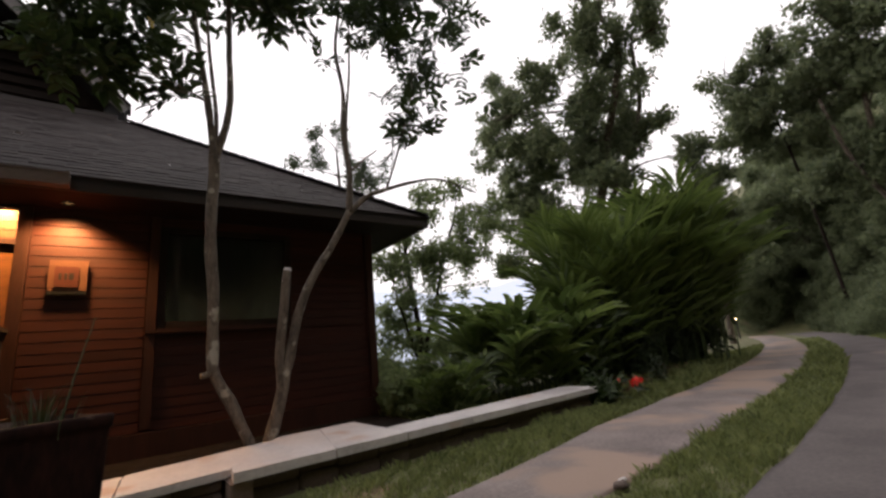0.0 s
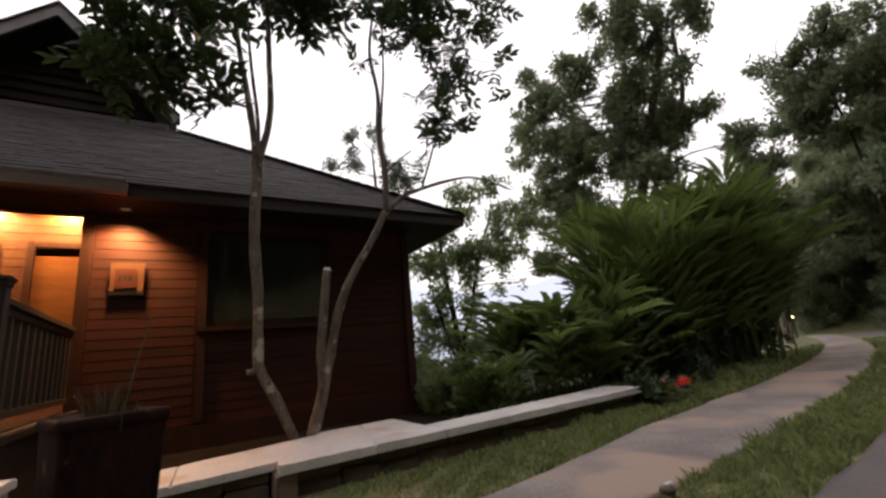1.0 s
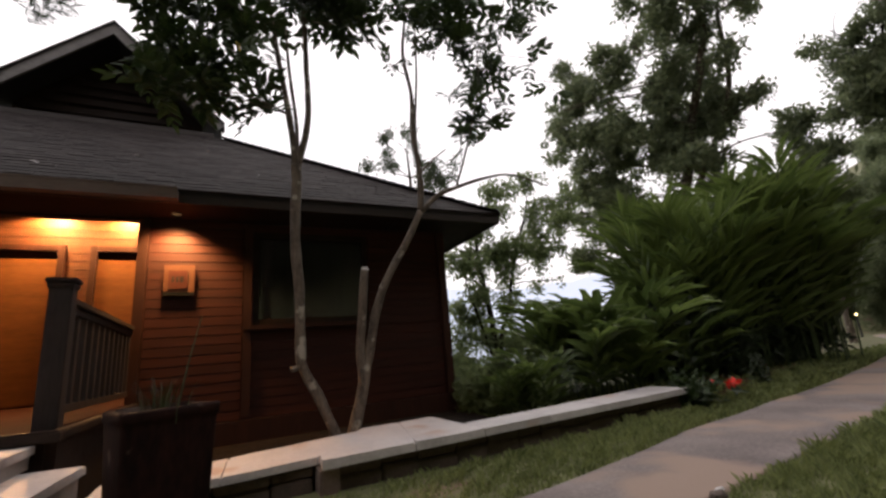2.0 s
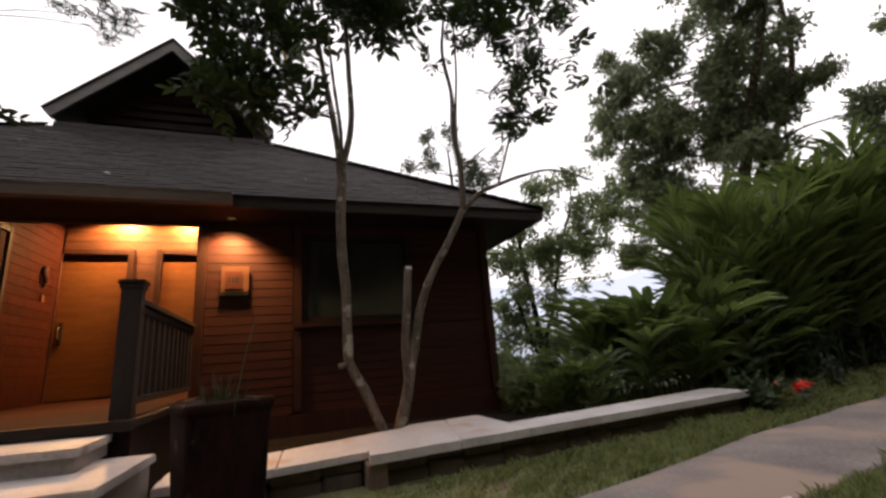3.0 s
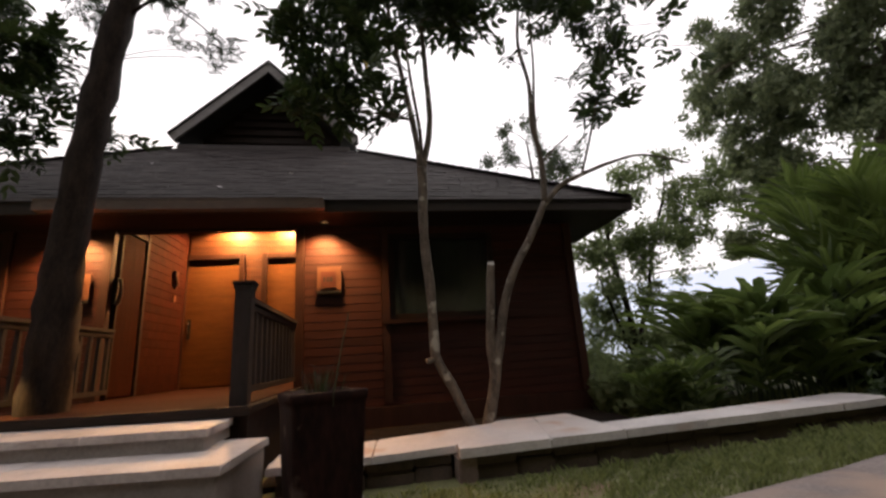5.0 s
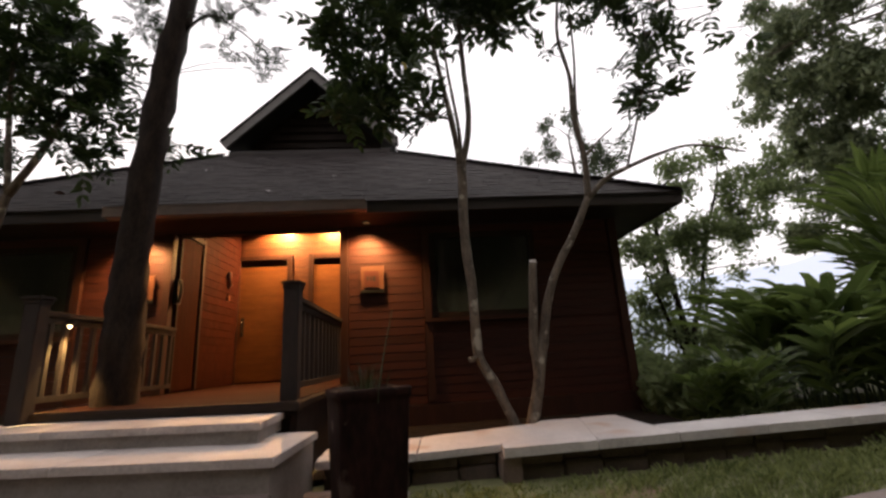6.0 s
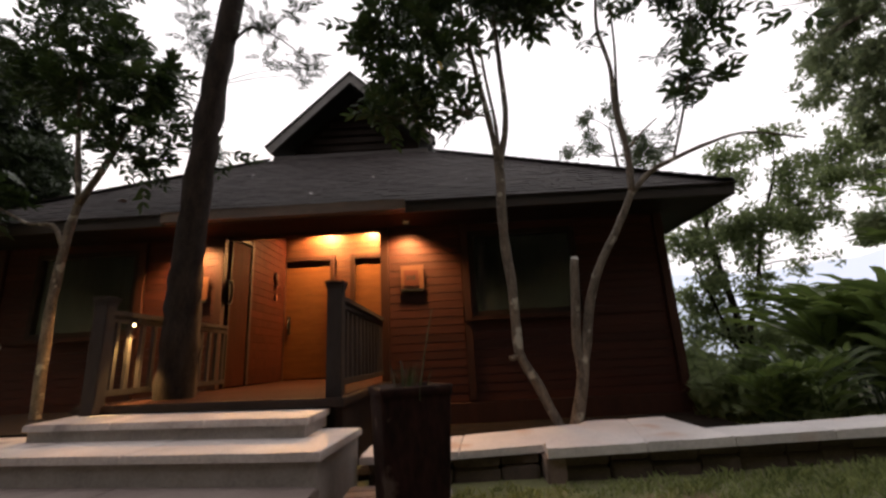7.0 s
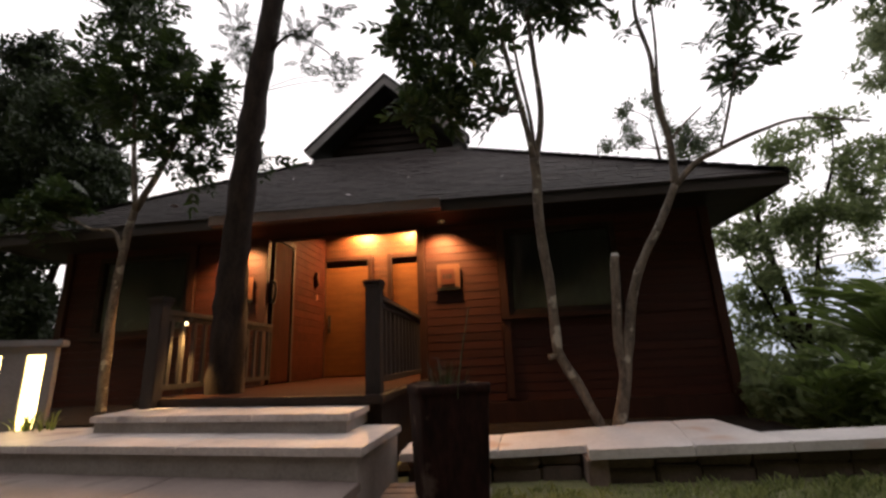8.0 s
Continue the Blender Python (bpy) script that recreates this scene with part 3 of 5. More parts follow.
box(-3.45, -3.435, EAVE_Y - 0.10, EAVE_Y - 0.004, 2.56, 2.65, bm=bm)
box(-0.525, -0.51, EAVE_Y - 0.10, EAVE_Y - 0.004, 2.56, 2.65, bm=bm)
box(-3.45, -0.51, EAVE_Y - 0.122, EAVE_Y - 0.1, 2.655, 2.668, bm=bm)
hpart("gutter", bm, GUTTER, "pale brown box gutter over the porch")

GAB_Y, GAB_Z, GAB_H = 8.30, 5.03, 1.73
HIP_R, HIP_L = CX + 1.72, CX - 1.72
r = [(EL, EAVE_Y, EAVE_Z), (OVER, EAVE_Y, EAVE_Z), (OVER, REAR, EAVE_Z), (EL, REAR, EAVE_Z), (HIP_L, GAB_Y, GAB_Z), (HIP_R, GAB_Y, GAB_Z), (HIP_R, 9.75, GAB_Z), (HIP_L, 9.75, GAB_Z)]
r += [(x, y, z - 0.06) for x, y, z in r]
roof = hpart("roof", solid(r, [(0, 1, 5, 4), (1, 2, 6, 5), (2, 3, 7, 6), (3, 0, 4, 7), (4, 5, 6, 7), (8, 12, 13, 9), (9, 13, 14, 10), (10, 14, 15, 11), (11, 15, 12, 8), (8, 9, 1, 0), (9, 10, 2, 1), (10, 11, 3, 2), (11, 8, 0, 3)]), UNDERROOF, "dark grey-brown shingle roof")


def shingles():
    """Courses of lapped shingles on the front slope, and caps along its two hips."""
    r = random.Random(5)
    v, f = [], []
    a, top = Vector((0, EAVE_Y, EAVE_Z)), Vector((0, GAB_Y, GAB_Z))
    slope = (top - a).length
    up = (top - a).normalized()
    out = Vector((0, -up.z, up.y))

    def tile(c, across, along, nrm, w, h, t):
        b = len(v)
        for s, k, e in ((-1, 0, t), (1, 0, t), (1, 1, 0.004), (-1, 1, 0.004), (-1, 0, 0.001), (1, 0, 0.001)):
            v.append(tuple(c + across * s * w / 2 + along * h * k + nrm * (e + 0.004)))
        f.extend([(b, b + 1, b + 2, b + 3), (b + 4, b + 5, b + 1, b), (b + 1, b + 5, b + 2), (b + 4, b, b + 3)])

    course = 0.135
    rows = int(slope / course)
    for i in range(rows):
        k = i * course / slope
        xl, xr = EL + (HIP_L - EL) * k, OVER + (HIP_R - OVER) * k
        x = xl - r.uniform(0, 0.2)
        while x < xr - 0.02:
            w = r.uniform(0.16, 0.30)
            x0, x1 = max(x, xl), min(x + w, xr)
            if x1 - x0 > 0.04:
                p = a + up * (i * course - 0.02 + r.uniform(-0.008, 0.008))
                tile(Vector(((x0 + x1) / 2, p.y, p.z)), Vector((1, 0, 0)), up, out, x1 - x0 - 0.006, course * 1.2, r.uniform(0.008, 0.015))
            x += w
    for ex, hx in ((OVER, HIP_R), (EL, HIP_L)):
        s, e = Vector((ex, EAVE_Y, EAVE_Z)), Vector((hx, GAB_Y, GAB_Z))
        along = (e - s).normalized()
        across = along.cross(Vector((0, 0, 1))).normalized()
        nrm = across.cross(along)
        n = int((e - s).length / 0.17)
        for i in range(n):
            tile(s + along * i * 0.17 + nrm * 0.015, across, along, nrm, 0.2, 0.2, 0.02)
    ob = mesh_from("shingle_layer", v, f, SHINGLE, roof)
    ob["kind"] = "stuff"
    return ob


shingles()
hpart("roof_edge", box(EL - 0.02, OVER + 0.02, EAVE_Y - 0.022, EAVE_Y + 0.04, 2.668, 2.684), SHINGLE, "dark shingle drip edge")

# the small gable on top
AP_Z, GL, GR = 6.94, CX - 1.75, CX + 1.75
ridge_z, end_z = AP_Z, 5.27
gf, gb_y = GAB_Y - 0.05, 11.4
for sx, ex in ((1, GR), (-1, GL)):
    n = Vector((-(end_z - ridge_z), 0, abs(ex - CX))).normalized() * 0.06
    n.x *= sx
    pr = [(CX, gf, ridge_z), (ex, gf, end_z), (ex, gb_y, end_z), (CX, gb_y, ridge_z)]
    lo = [(x - n.x, y, z - n.z) for x, y, z in pr]
    hpart("gable_roof", solid(pr + lo, [(0, 1, 2, 3), (7, 6, 5, 4), (0, 4, 5, 1), (1, 5, 6, 2), (2, 6, 7, 3), (3, 7, 4, 0)]), UNDERROOF)
    b = [(CX, ridge_z + 0.025), (ex + 0.03 * sx, end_z - 0.005), (ex + 0.03 * sx - 0.1 * sx, end_z - 0.13), (CX, ridge_z - 0.19)]
    pv = [(x, gf - 0.055, z) for x, z in b] + [(x, gf - 0.004, z) for x, z in b]
    hpart("bargeboard", solid(pv, [(0, 1, 2, 3), (7, 6, 5, 4), (0, 4, 5, 1), (1, 5, 6, 2), (2, 6, 7, 3), (3, 7, 4, 0)]), BARGE, "grey weathered bargeboard")
    b = [(CX, ridge_z + 0.07), (ex + 0.05 * sx, end_z + 0.03), (ex + 0.03 * sx, end_z - 0.002), (CX, ridge_z + 0.03)]
    pv = [(x, gf - 0.085, z) for x, z in b] + [(x, gf + 0.3, z) for x, z in b]
    hpart("gable_shingles", solid(pv, [(0, 1, 2, 3), (7, 6, 5, 4), (0, 4, 5, 1), (1, 5, 6, 2), (2, 6, 7, 3), (3, 7, 4, 0)]), SHINGLE)
wy = GAB_Y + 0.55
gwall = hpart("gable_wall", solid([(GL + 0.35, wy, 4.9), (GR - 0.35, wy, 4.9), (GR - 0.35, wy, end_z + 0.28), (CX, wy, ridge_z - 0.12), (GL + 0.35, wy, end_z + 0.28), (GL + 0.35, wy + 0.1, 4.9), (GR - 0.35, wy + 0.1, 4.9), (GR - 0.35, wy + 0.1, end_z + 0.28), (CX, wy + 0.1, ridge_z - 0.12), (GL + 0.35, wy + 0.1, end_z + 0.28)], [(0, 1, 2, 3, 4), (9, 8, 7, 6, 5), (0, 5, 6, 1), (1, 6, 7, 2), (2, 7, 8, 3), (3, 8, 9, 4), (4, 9, 5, 0)]), DARKWOOD, "dark boarded gable end")
for i in range(9):
    z = 5.05 + 0.19 * i
    half = min(1.4, (ridge_z - 0.15 - z - 0.19))
    if half > 0.1:
        part("louvre", solid([(CX - half, wy - 0.05, z), (CX + half, wy - 0.05, z), (CX + half, wy - 0.03, z), (CX - half, wy - 0.03, z), (CX - half, wy - 0.004, z + 0.15), (CX + half, wy - 0.004, z + 0.15)], [(0, 1, 5, 4), (0, 3, 2, 1), (3, 4, 5, 2), (0, 4, 3), (1, 2, 5)]), DARKWOOD, gwall)
hpart("gable_sill", box(GL + 0.12, GR - 0.12, GAB_Y - 0.06, GAB_Y + 0.0, 5.0, 5.09, 0.006), FASCIA)

# ---- porch deck and railings ----
deck = thing("porch_deck", "reddish-brown boarded porch deck with a dark timber edge", "deck", at=(CX, 4.4, FLOOR))


def dpart(name, bm, mat, label=""):
    ob = part(name, bm, mat, deck, label)
    ob.matrix_parent_inverse = Matrix.Translation((-CX, -4.4, -FLOOR))
    return ob


def deck_front(x):
    """The deck's front runs a little askew to the house."""
    return 3.16 - 0.21 * (x + 0.80)


dpart("joist_frame", prism([(PORCH_L - 0.02, deck_front(PORCH_L) + 0.05), (PORCH_R + 0.02, deck_front(PORCH_R) + 0.05), (PORCH_R + 0.02, BACK_Y + 0.01), (PORCH_L - 0.02, BACK_Y + 0.01)], FLOOR - 0.30, FLOOR - 0.035), DARKWOOD)
dpart("deck_edge", prism([(-3.16, deck_front(-3.16)), (-0.80, deck_front(-0.80)), (-0.80, deck_front(-0.80) + 0.065), (-3.16, deck_front(-3.16) + 0.065)], FLOOR - 0.055, FLOOR + 0.004, 0.012), DARKWOOD, "dark rounded deck edge")
dpart("deck_edge", box(-0.86, -0.80, deck_front(-0.80) + 0.068, WALL_Y - 0.05, FLOOR - 0.055, FLOOR + 0.002, 0.008), DARKWOOD)
dpart("deck_edge", box(-3.16, -3.10, deck_front(-3.16) + 0.068, WALL_Y - 0.05, FLOOR - 0.055, FLOOR + 0.002, 0.008), DARKWOOD)
dpart("deck_skirt", box(-0.88, -0.83, deck_front(-0.80) + 0.08, WALL_Y - 0.05, 0.0, FLOOR - 0.06), DARKWOOD)
dpart("deck_skirt", box(-3.13, -3.08, deck_front(-3.16) + 0.08, WALL_Y - 0.05, 0.0, FLOOR - 0.06), DARKWOOD)


def railing(x, y0, name_label):
    r = thing("railing", name_label, "railing", "porch railings", at=(x, 4.4, FLOOR))
    inv = Matrix.Translation((-x, -4.4, -FLOOR))
    top = 1.445

    def rp(name, bm, label=""):
        ob = part(name, bm, RAILWOOD, r, label)
        ob.matrix_parent_inverse = inv
        return ob

    post = rp("post", box(x - 0.058, x + 0.058, y0 - 0.058, y0 + 0.058, FLOOR - 0.12, top - 0.03, 0.006), "square timber post with a flat cap")
    c = part("cap", box(x - 0.078, x + 0.078, y0 - 0.078, y0 + 0.078, top - 0.028, top + 0.0, 0.008), RAILWOOD, post)
    c.matrix_parent_inverse = Matrix.Identity(4)
    part("cap_neck", box(x - 0.066, x + 0.066, y0 - 0.066, y0 + 0.066, top - 0.06, top - 0.03, 0.004), RAILWOOD, post)
    rp("top_rail", box(x - 0.04, x + 0.04, y0 + 0.06, WALL_Y - 0.04, top - 0.15, top - 0.10, 0.010))
    rp("sub_rail", box(x - 0.022, x + 0.022, y0 + 0.06, WALL_Y - 0.04, top - 0.20, top - 0.152, 0.004))
    rp("bottom_rail", box(x - 0.022, x + 0.022, y0 + 0.06, WALL_Y - 0.04, FLOOR + 0.07, FLOOR + 0.12, 0.004))
    n = 12
    for i in range(n):
        y = y0 + 0.15 + (WALL_Y - y0 - 0.25) * i / (n - 1)
        rp("baluster", box(x - 0.016, x + 0.016, y - 0.02, y + 0.02, FLOOR + 0.12, top - 0.20))
    return r


railing(-0.93, 3.42, "grey-brown timber railing with square balusters beside the porch steps")
railing(-2.93, 3.58, "grey-brown timber railing with square balusters behind a tree trunk")
e = thing("rail_lamp", "small shaded downlight fixed under the railing", "lamp", at=(-2.84, 3.83, 1.16))
part("lamp_shade", box(-0.03, 0.03, -0.03, 0.03, 0.09, 0.12, 0.006), BLACK, e)
bm = bmesh.new()
bmesh.ops.create_icosphere(bm, subdivisions=2, radius=0.014)
bmesh.ops.translate(bm, verts=bm.verts[:], vec=(0.0, -0.02, 0.065))
part("bulb", bm, LAMPGLASS, e, "small bright bulb", True)

for x, y, z in ((-2.30, 7.60, 3.225), (-1.45, 7.60, 3.225), (-0.56, 5.38, 2.475), (-3.40, 5.38, 2.475)):
    e = thing("downlight", "small round warm downlight in the ceiling boards", "downlight", "porch downlights", at=(x, y, z))
    bm = bmesh.new()
    bmesh.ops.create_cone(bm, cap_ends=False, segments=20, radius1=0.055, radius2=0.045, depth=0.016)
    bmesh.ops.translate(bm, verts=bm.verts[:], vec=(0, 0, 0.072))
    part("ring", bm, BLACK, e, smooth=True)
    bm = bmesh.new()
    bmesh.ops.create_circle(bm, cap_ends=True, segments=20, radius=0.04)
    bmesh.ops.translate(bm, verts=bm.verts[:], vec=(0, 0, 0.075))
    part("lens", bm, DIMLENS, e)


def door_sign(cx, label):
    """A number plaque in a shallow box on a small shelf."""
    s = thing("number_sign", label, "sign", "number signs", at=(cx, WALL_Y - 0.02, 1.85))
    part("back_plate", box(-0.15, 0.15, -0.02, 0.0, -0.15, 0.16, 0.004), PLATE, s, "pale wooden back plate")
    part("front_box", box(-0.105, 0.085, -0.034, -0.0205, -0.115, 0.095, 0.005), PLAQUE, s, "copper-coloured plaque box")
    part("shelf", box(-0.15, 0.15, -0.024, 0.0, -0.185, -0.152, 0.004), BLACK, s, "dark shelf under the plaque")
    for i, w in ((-1, 0.022), (0, 0.022), (1, 0.034)):
        part("bar", box(-0.018 + i * 0.042 - w / 2, -0.018 + i * 0.042 + w / 2, -0.0365, -0.0345, -0.04, 0.025), BLACK, s)
    return s


door_sign(-0.515, "copper-coloured number plaque lit from above on timber siding")
door_sign(2 * CX + 0.59, "copper-coloured number plaque beside the dark side door")

e = thing("wall_ornament", "dark carved ornament with a small pale tag on siding", "ornament", at=(PORCH_L + 0.0, 7.3, 2.1))
bm = bmesh.new()
tube(bm, smooth_path([(0.03, 0, 0.0), (0.04, 0.02, 0.1), (0.03, -0.02, 0.2), (0.025, 0.0, 0.27)], 5), 0.018, 0.042, 8, 0.5)
part("carving", bm, TRIM, e, smooth=True)
part("tag", box(0.02, 0.045, -0.03, 0.03, -0.2, -0.1, 0.004), PLATE, e, "small pale tag")
part("hook", box(0.0, 0.09, -0.006, 0.006, 0.06, 0.075), BLACK, e)
e = thing("wall_telephone", "dark handset hanging on the porch corner with a bright edge", "telephone", at=(PORCH_L + 0.02, 5.72, 1.82))
part("cradle", box(0, 0.05, -0.06, 0.06, -0.16, 0.16, 0.01), BLACK, e)
bm = bmesh.new()
tube(bm, smooth_path([(0.06, -0.03, -0.15), (0.085, -0.035, -0.05), (0.085, -0.035, 0.06), (0.06, -0.03, 0.14)], 5), 0.02, 0.02, 8)
part("handset", bm, BLACK, e, "shiny dark handset", True)

# ---- steps ----
A_Z, B_Z, C_Z = 0.500, 0.385, 0.225


def step(label, z, low, slabs, inset, left, right, riser, top=None):
    """A step between its left and right ends, each a front and a rear place; thick slabs on a set-back riser."""
    (lf, lb), (rf, rb) = left, right
    cx, cy = (lf[0] + rf[0]) / 2, (lf[1] + rb[1]) / 2
    s = thing("stone_step", label, "step", "entrance steps", at=(cx, cy, low))
    inv = Matrix.Translation((-cx, -cy, -low))

    def mix(a, b, k):
        return (a[0] + (b[0] - a[0]) * k, a[1] + (b[1] - a[1]) * k)

    q = [(lf[0] + inset, lf[1] + inset), (rf[0] - inset, rf[1] + inset), (rb[0] - inset, rb[1]), (lb[0] + inset, lb[1])]
    b = part("riser", prism(q, low, z - 0.042), riser, s, "grey-brown stone riser")
    b.matrix_parent_inverse = inv
    for i in range(slabs):
        k0, k1 = i / slabs + 0.0006, (i + 1) / slabs - 0.0006
        t = part("slab", prism([mix(lf, rf, k0), mix(lf, rf, k1), mix(lb, rb, k1), mix(lb, rb, k0)], z - 0.042, z, 0.007, 0.003, 7), top or STONE, s)
        t.matrix_parent_inverse = inv
    return s


step("pale stone top step under the dark porch edge", A_Z, B_Z, 3, 0.022, ((-2.98, 3.07), (-3.12, 3.76)), ((-0.905, 2.73), (-0.92, 3.40)), RISER)
step("wide pale stone middle step with a thick slab", B_Z, -0.02, 4, 0.03, ((-5.2, 2.94), (-5.2, 3.72)), ((-0.69, 2.28), (-0.65, 3.06)), RISER)
step("wide low stone landing before the steps", C_Z, -0.02, 4, 0.02, ((-5.2, 1.2), (-5.2, 2.98)), ((-0.72, 0.62), (-0.70, 2.31)), PAVER, LANDING)
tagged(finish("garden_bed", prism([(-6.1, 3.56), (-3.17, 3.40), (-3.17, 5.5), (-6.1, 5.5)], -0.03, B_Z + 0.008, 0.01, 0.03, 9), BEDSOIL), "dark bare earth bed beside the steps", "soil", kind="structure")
pav = tagged(finish("pavement", box(-0.72, -0.07, 1.9, 2.95, -0.02, 0.02), RISER), "brown brick paving strip beside the steps", "paving", kind="structure")
for i in range(8):
    for j in range(2):
        x0 = -0.70 + 0.31 * j
        part("brick", box(x0 + 0.004, x0 + 0.305, 2.02 + 0.115 * i, 2.13 + 0.115 * i, 0.02, 0.062, 0.006), PAVER, pav)

# ---- low wall with stone top ----
bench = thing("low_wall", "long low garden wall topped with pale stone slabs", "low wall", at=(2.0, 3.3, 0))
BZ = 0.22


def bpart(name, bm, mat, label=""):
    ob = part(name, bm, mat, bench, label)
    ob.matrix_parent_inverse = Matrix.Translation((-2.0, -3.3, 0))
    return ob


def front(x):
    return 2.955 + 0.0785 * (x - 0.54)


def rear(x):
    return 3.40 + 0.130 * (x - 1.77)


bpart("slab", prism([(-0.66, 3.02), (-0.02, 3.06), (0.02, 3.66), (-0.66, 3.46)], BZ - 0.058, BZ - 0.012, 0.006, 0.004, 6), BENCHSTONE)
bpart("slab", prism([(-0.015, 3.06), (0.545, 3.15), (1.05, 3.965), (0.03, 3.66)], BZ - 0.058, BZ - 0.012, 0.006, 0.004, 6), BENCHSTONE)
bpart("slab", prism([(0.54, front(0.54)), (1.18, front(1.18)), (1.42, 4.0), (1.06, 3.98), (0.56, 3.14)], BZ - 0.058, BZ, 0.006, 0.004, 6), BENCHSTONE)
bpart("slab", prism([(1.185, front(1.185)), (1.765, front(1.765)), (1.765, 4.03), (1.425, 4.0)], BZ - 0.058, BZ, 0.006, 0.004, 6), BENCHSTONE)
edges = [1.77, 2.45, 3.15, 3.82, 4.46]
for a, b in zip(edges, edges[1:]):
    bpart("slab", prism([(a + 0.002, front(a)), (b - 0.002, front(b)), (b - 0.002, rear(b)), (a + 0.002, rear(a))], BZ - 0.058, BZ, 0.006, 0.004, 6), BENCHSTONE)
# rough stones under the slabs
for x0, x1, shift, zt in ((-0.62, 0.52, 0.20, BZ - 0.062), (0.58, 4.36, 0.06, BZ - 0.060)):
    x = x0
    while x < x1 - 0.05:
        w = min(random.uniform(0.22, 0.42), x1 - x)
        y = front(x + w / 2) + shift
        h = random.uniform(0.075, 0.10)
        d = random.uniform(0.0, 0.03)
        bpart("stone", box(x + 0.004, x + w - 0.004, y + d, y + 0.22, -0.05, h, 0.012), BASESTONE)
        d = random.uniform(0.0, 0.03)
        bpart("stone", box(x + 0.004, x + w - 0.004, y + d, y + 0.22, h + 0.006, zt, 0.012), BASESTONE)
        x += w
bpart("stone", box(0.535, 0.66, front(0.54) + 0.045, 3.30, -0.05, BZ - 0.062, 0.012), PAVER, "brown end stone")
bpart("core", box(0.66, 1.7, 3.35, 3.9, -0.05, BZ - 0.06), BASESTONE)

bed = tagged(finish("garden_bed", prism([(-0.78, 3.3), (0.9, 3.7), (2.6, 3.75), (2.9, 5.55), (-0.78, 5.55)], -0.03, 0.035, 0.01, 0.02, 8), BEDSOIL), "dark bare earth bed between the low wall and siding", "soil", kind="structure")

# ---- planter ----
PX, PY = -0.285, 2.62
pot = thing("planter", "tall square tapered dark brown clay planter with worn rim", "planter", at=(PX, PY, 0))


def square_ring(half, z, n=5, corner=0.10):
    pts = []
    for q in range(4):
        a0 = math.pi / 4 + q * math.pi / 2
        cx, cy = math.cos(a0) * math.sqrt(2) * half * (1 - corner), math.sin(a0) * math.sqrt(2) * half * (1 - corner)
        for i in range(n):
            a = a0 - math.pi / 4 + (math.pi / 2) * i / (n - 1)
            pts.append((cx + math.cos(a) * half * corner, cy + math.sin(a) * half * corner, z + 0.004 * math.sin(a * 5 + q)))
    return pts


rings = [(0.166, 0.0), (0.170, 0.03), (0.176, 0.18), (0.186, 0.40), (0.194, 0.585), (0.196, 0.612), (0.203, 0.618), (0.204, 0.650), (0.199, 0.658), (0.172, 0.660), (0.168, 0.60), (0.166, 0.55)]
bm, last = bmesh.new(), None
for half, z in rings:
    ring = [bm.verts.new(Vector(p) * (1 + 0.014 * noise.noise(Vector(p) * 11)) if z > 0 else p) for p in square_ring(half, z)]
    if last:
        for i in range(len(ring)):
            bm.faces.new((last[i], last[(i + 1) % len(ring)], ring[(i + 1) % len(ring)], ring[i]))
    last = ring
part("pot", bm, POTCLAY, pot, smooth=True)
part("potting_soil", box(-0.16, 0.16, -0.16, 0.16, 0.53, 0.60), BEDSOIL, pot)
pot.rotation_euler = (0, 0, radians(20))


def grass_plant(at, count, height, label, name="potted_grass", lean=0.35, mat=GINGER, width=0.009):
    g = thing(name, label, "plant", at=at)
    v, f = [], []
    for i in range(count):
        a, b = random.uniform(0, 6.28), random.gauss(0, 0.07)
        h = height * random.uniform(0.5, 1.0)
        x, y = math.cos(a) * abs(b), math.sin(a) * abs(b)
        ln = lean * random.uniform(0.2, 1.3) * h
        w = width * random.uniform(0.6, 1.2)
        k = len(v)
        for s in range(5):
            t = s / 4
            cx, cy, cz = x + math.cos(a) * ln * t * t, y + math.sin(a) * ln * t * t, h * (t - 0.22 * t * t * t)
            ww = w * (1 - t * t * 0.9)
            v += [(cx - math.sin(a) * ww, cy + math.cos(a) * ww, cz), (cx + math.sin(a) * ww, cy - math.cos(a) * ww, cz)]
            if s:
                q = k + 2 * s
                f.append((q - 2, q - 1, q + 1, q))
    mesh_from("blades", v, f, mat, g)
    return g


g = grass_plant((PX, PY, 0.59), 70, 0.30, "thin green grass growing in the clay planter", mat=LEAF_DARK, width=0.0024, lean=0.28)
bm = bmesh.new()
tube(bm, smooth_path([(0.06, 0.0, 0.0), (0.10, 0.0, 0.25), (0.155, 0.01, 0.51)], 5), 0.005, 0.003, 5)
part("tall_stalk", bm, LEAF_FINE, g, "single tall pale stalk")

# ---- lit pillar ----
p = thing("lamp_pillar", "grey rendered garden lamp pillar with glowing slots", "lamp", at=(-3.78, 3.46, B_Z))
p.rotation_euler = (0, 0, radians(32))
bm = box(-0.062, 0.0, 0.0, 0.12, -0.01, 0.665)
box(-0.345, -0.188, 0.0, 0.12, -0.01, 0.665, bm=bm)
box(-0.62, -0.478, 0.0, 0.12, -0.01, 0.665, bm=bm)
box(-0.188, -0.062, 0.0, 0.12, 0.60, 0.665, bm=bm)
box(-0.478, -0.345, 0.0, 0.12, 0.60, 0.665, bm=bm)
part("body", bm, CONCBOX, p)
part("cap", box(-0.67, 0.05, -0.045, 0.165, 0.667, 0.725, 0.01), CONCBOX, p, "projecting flat cap")
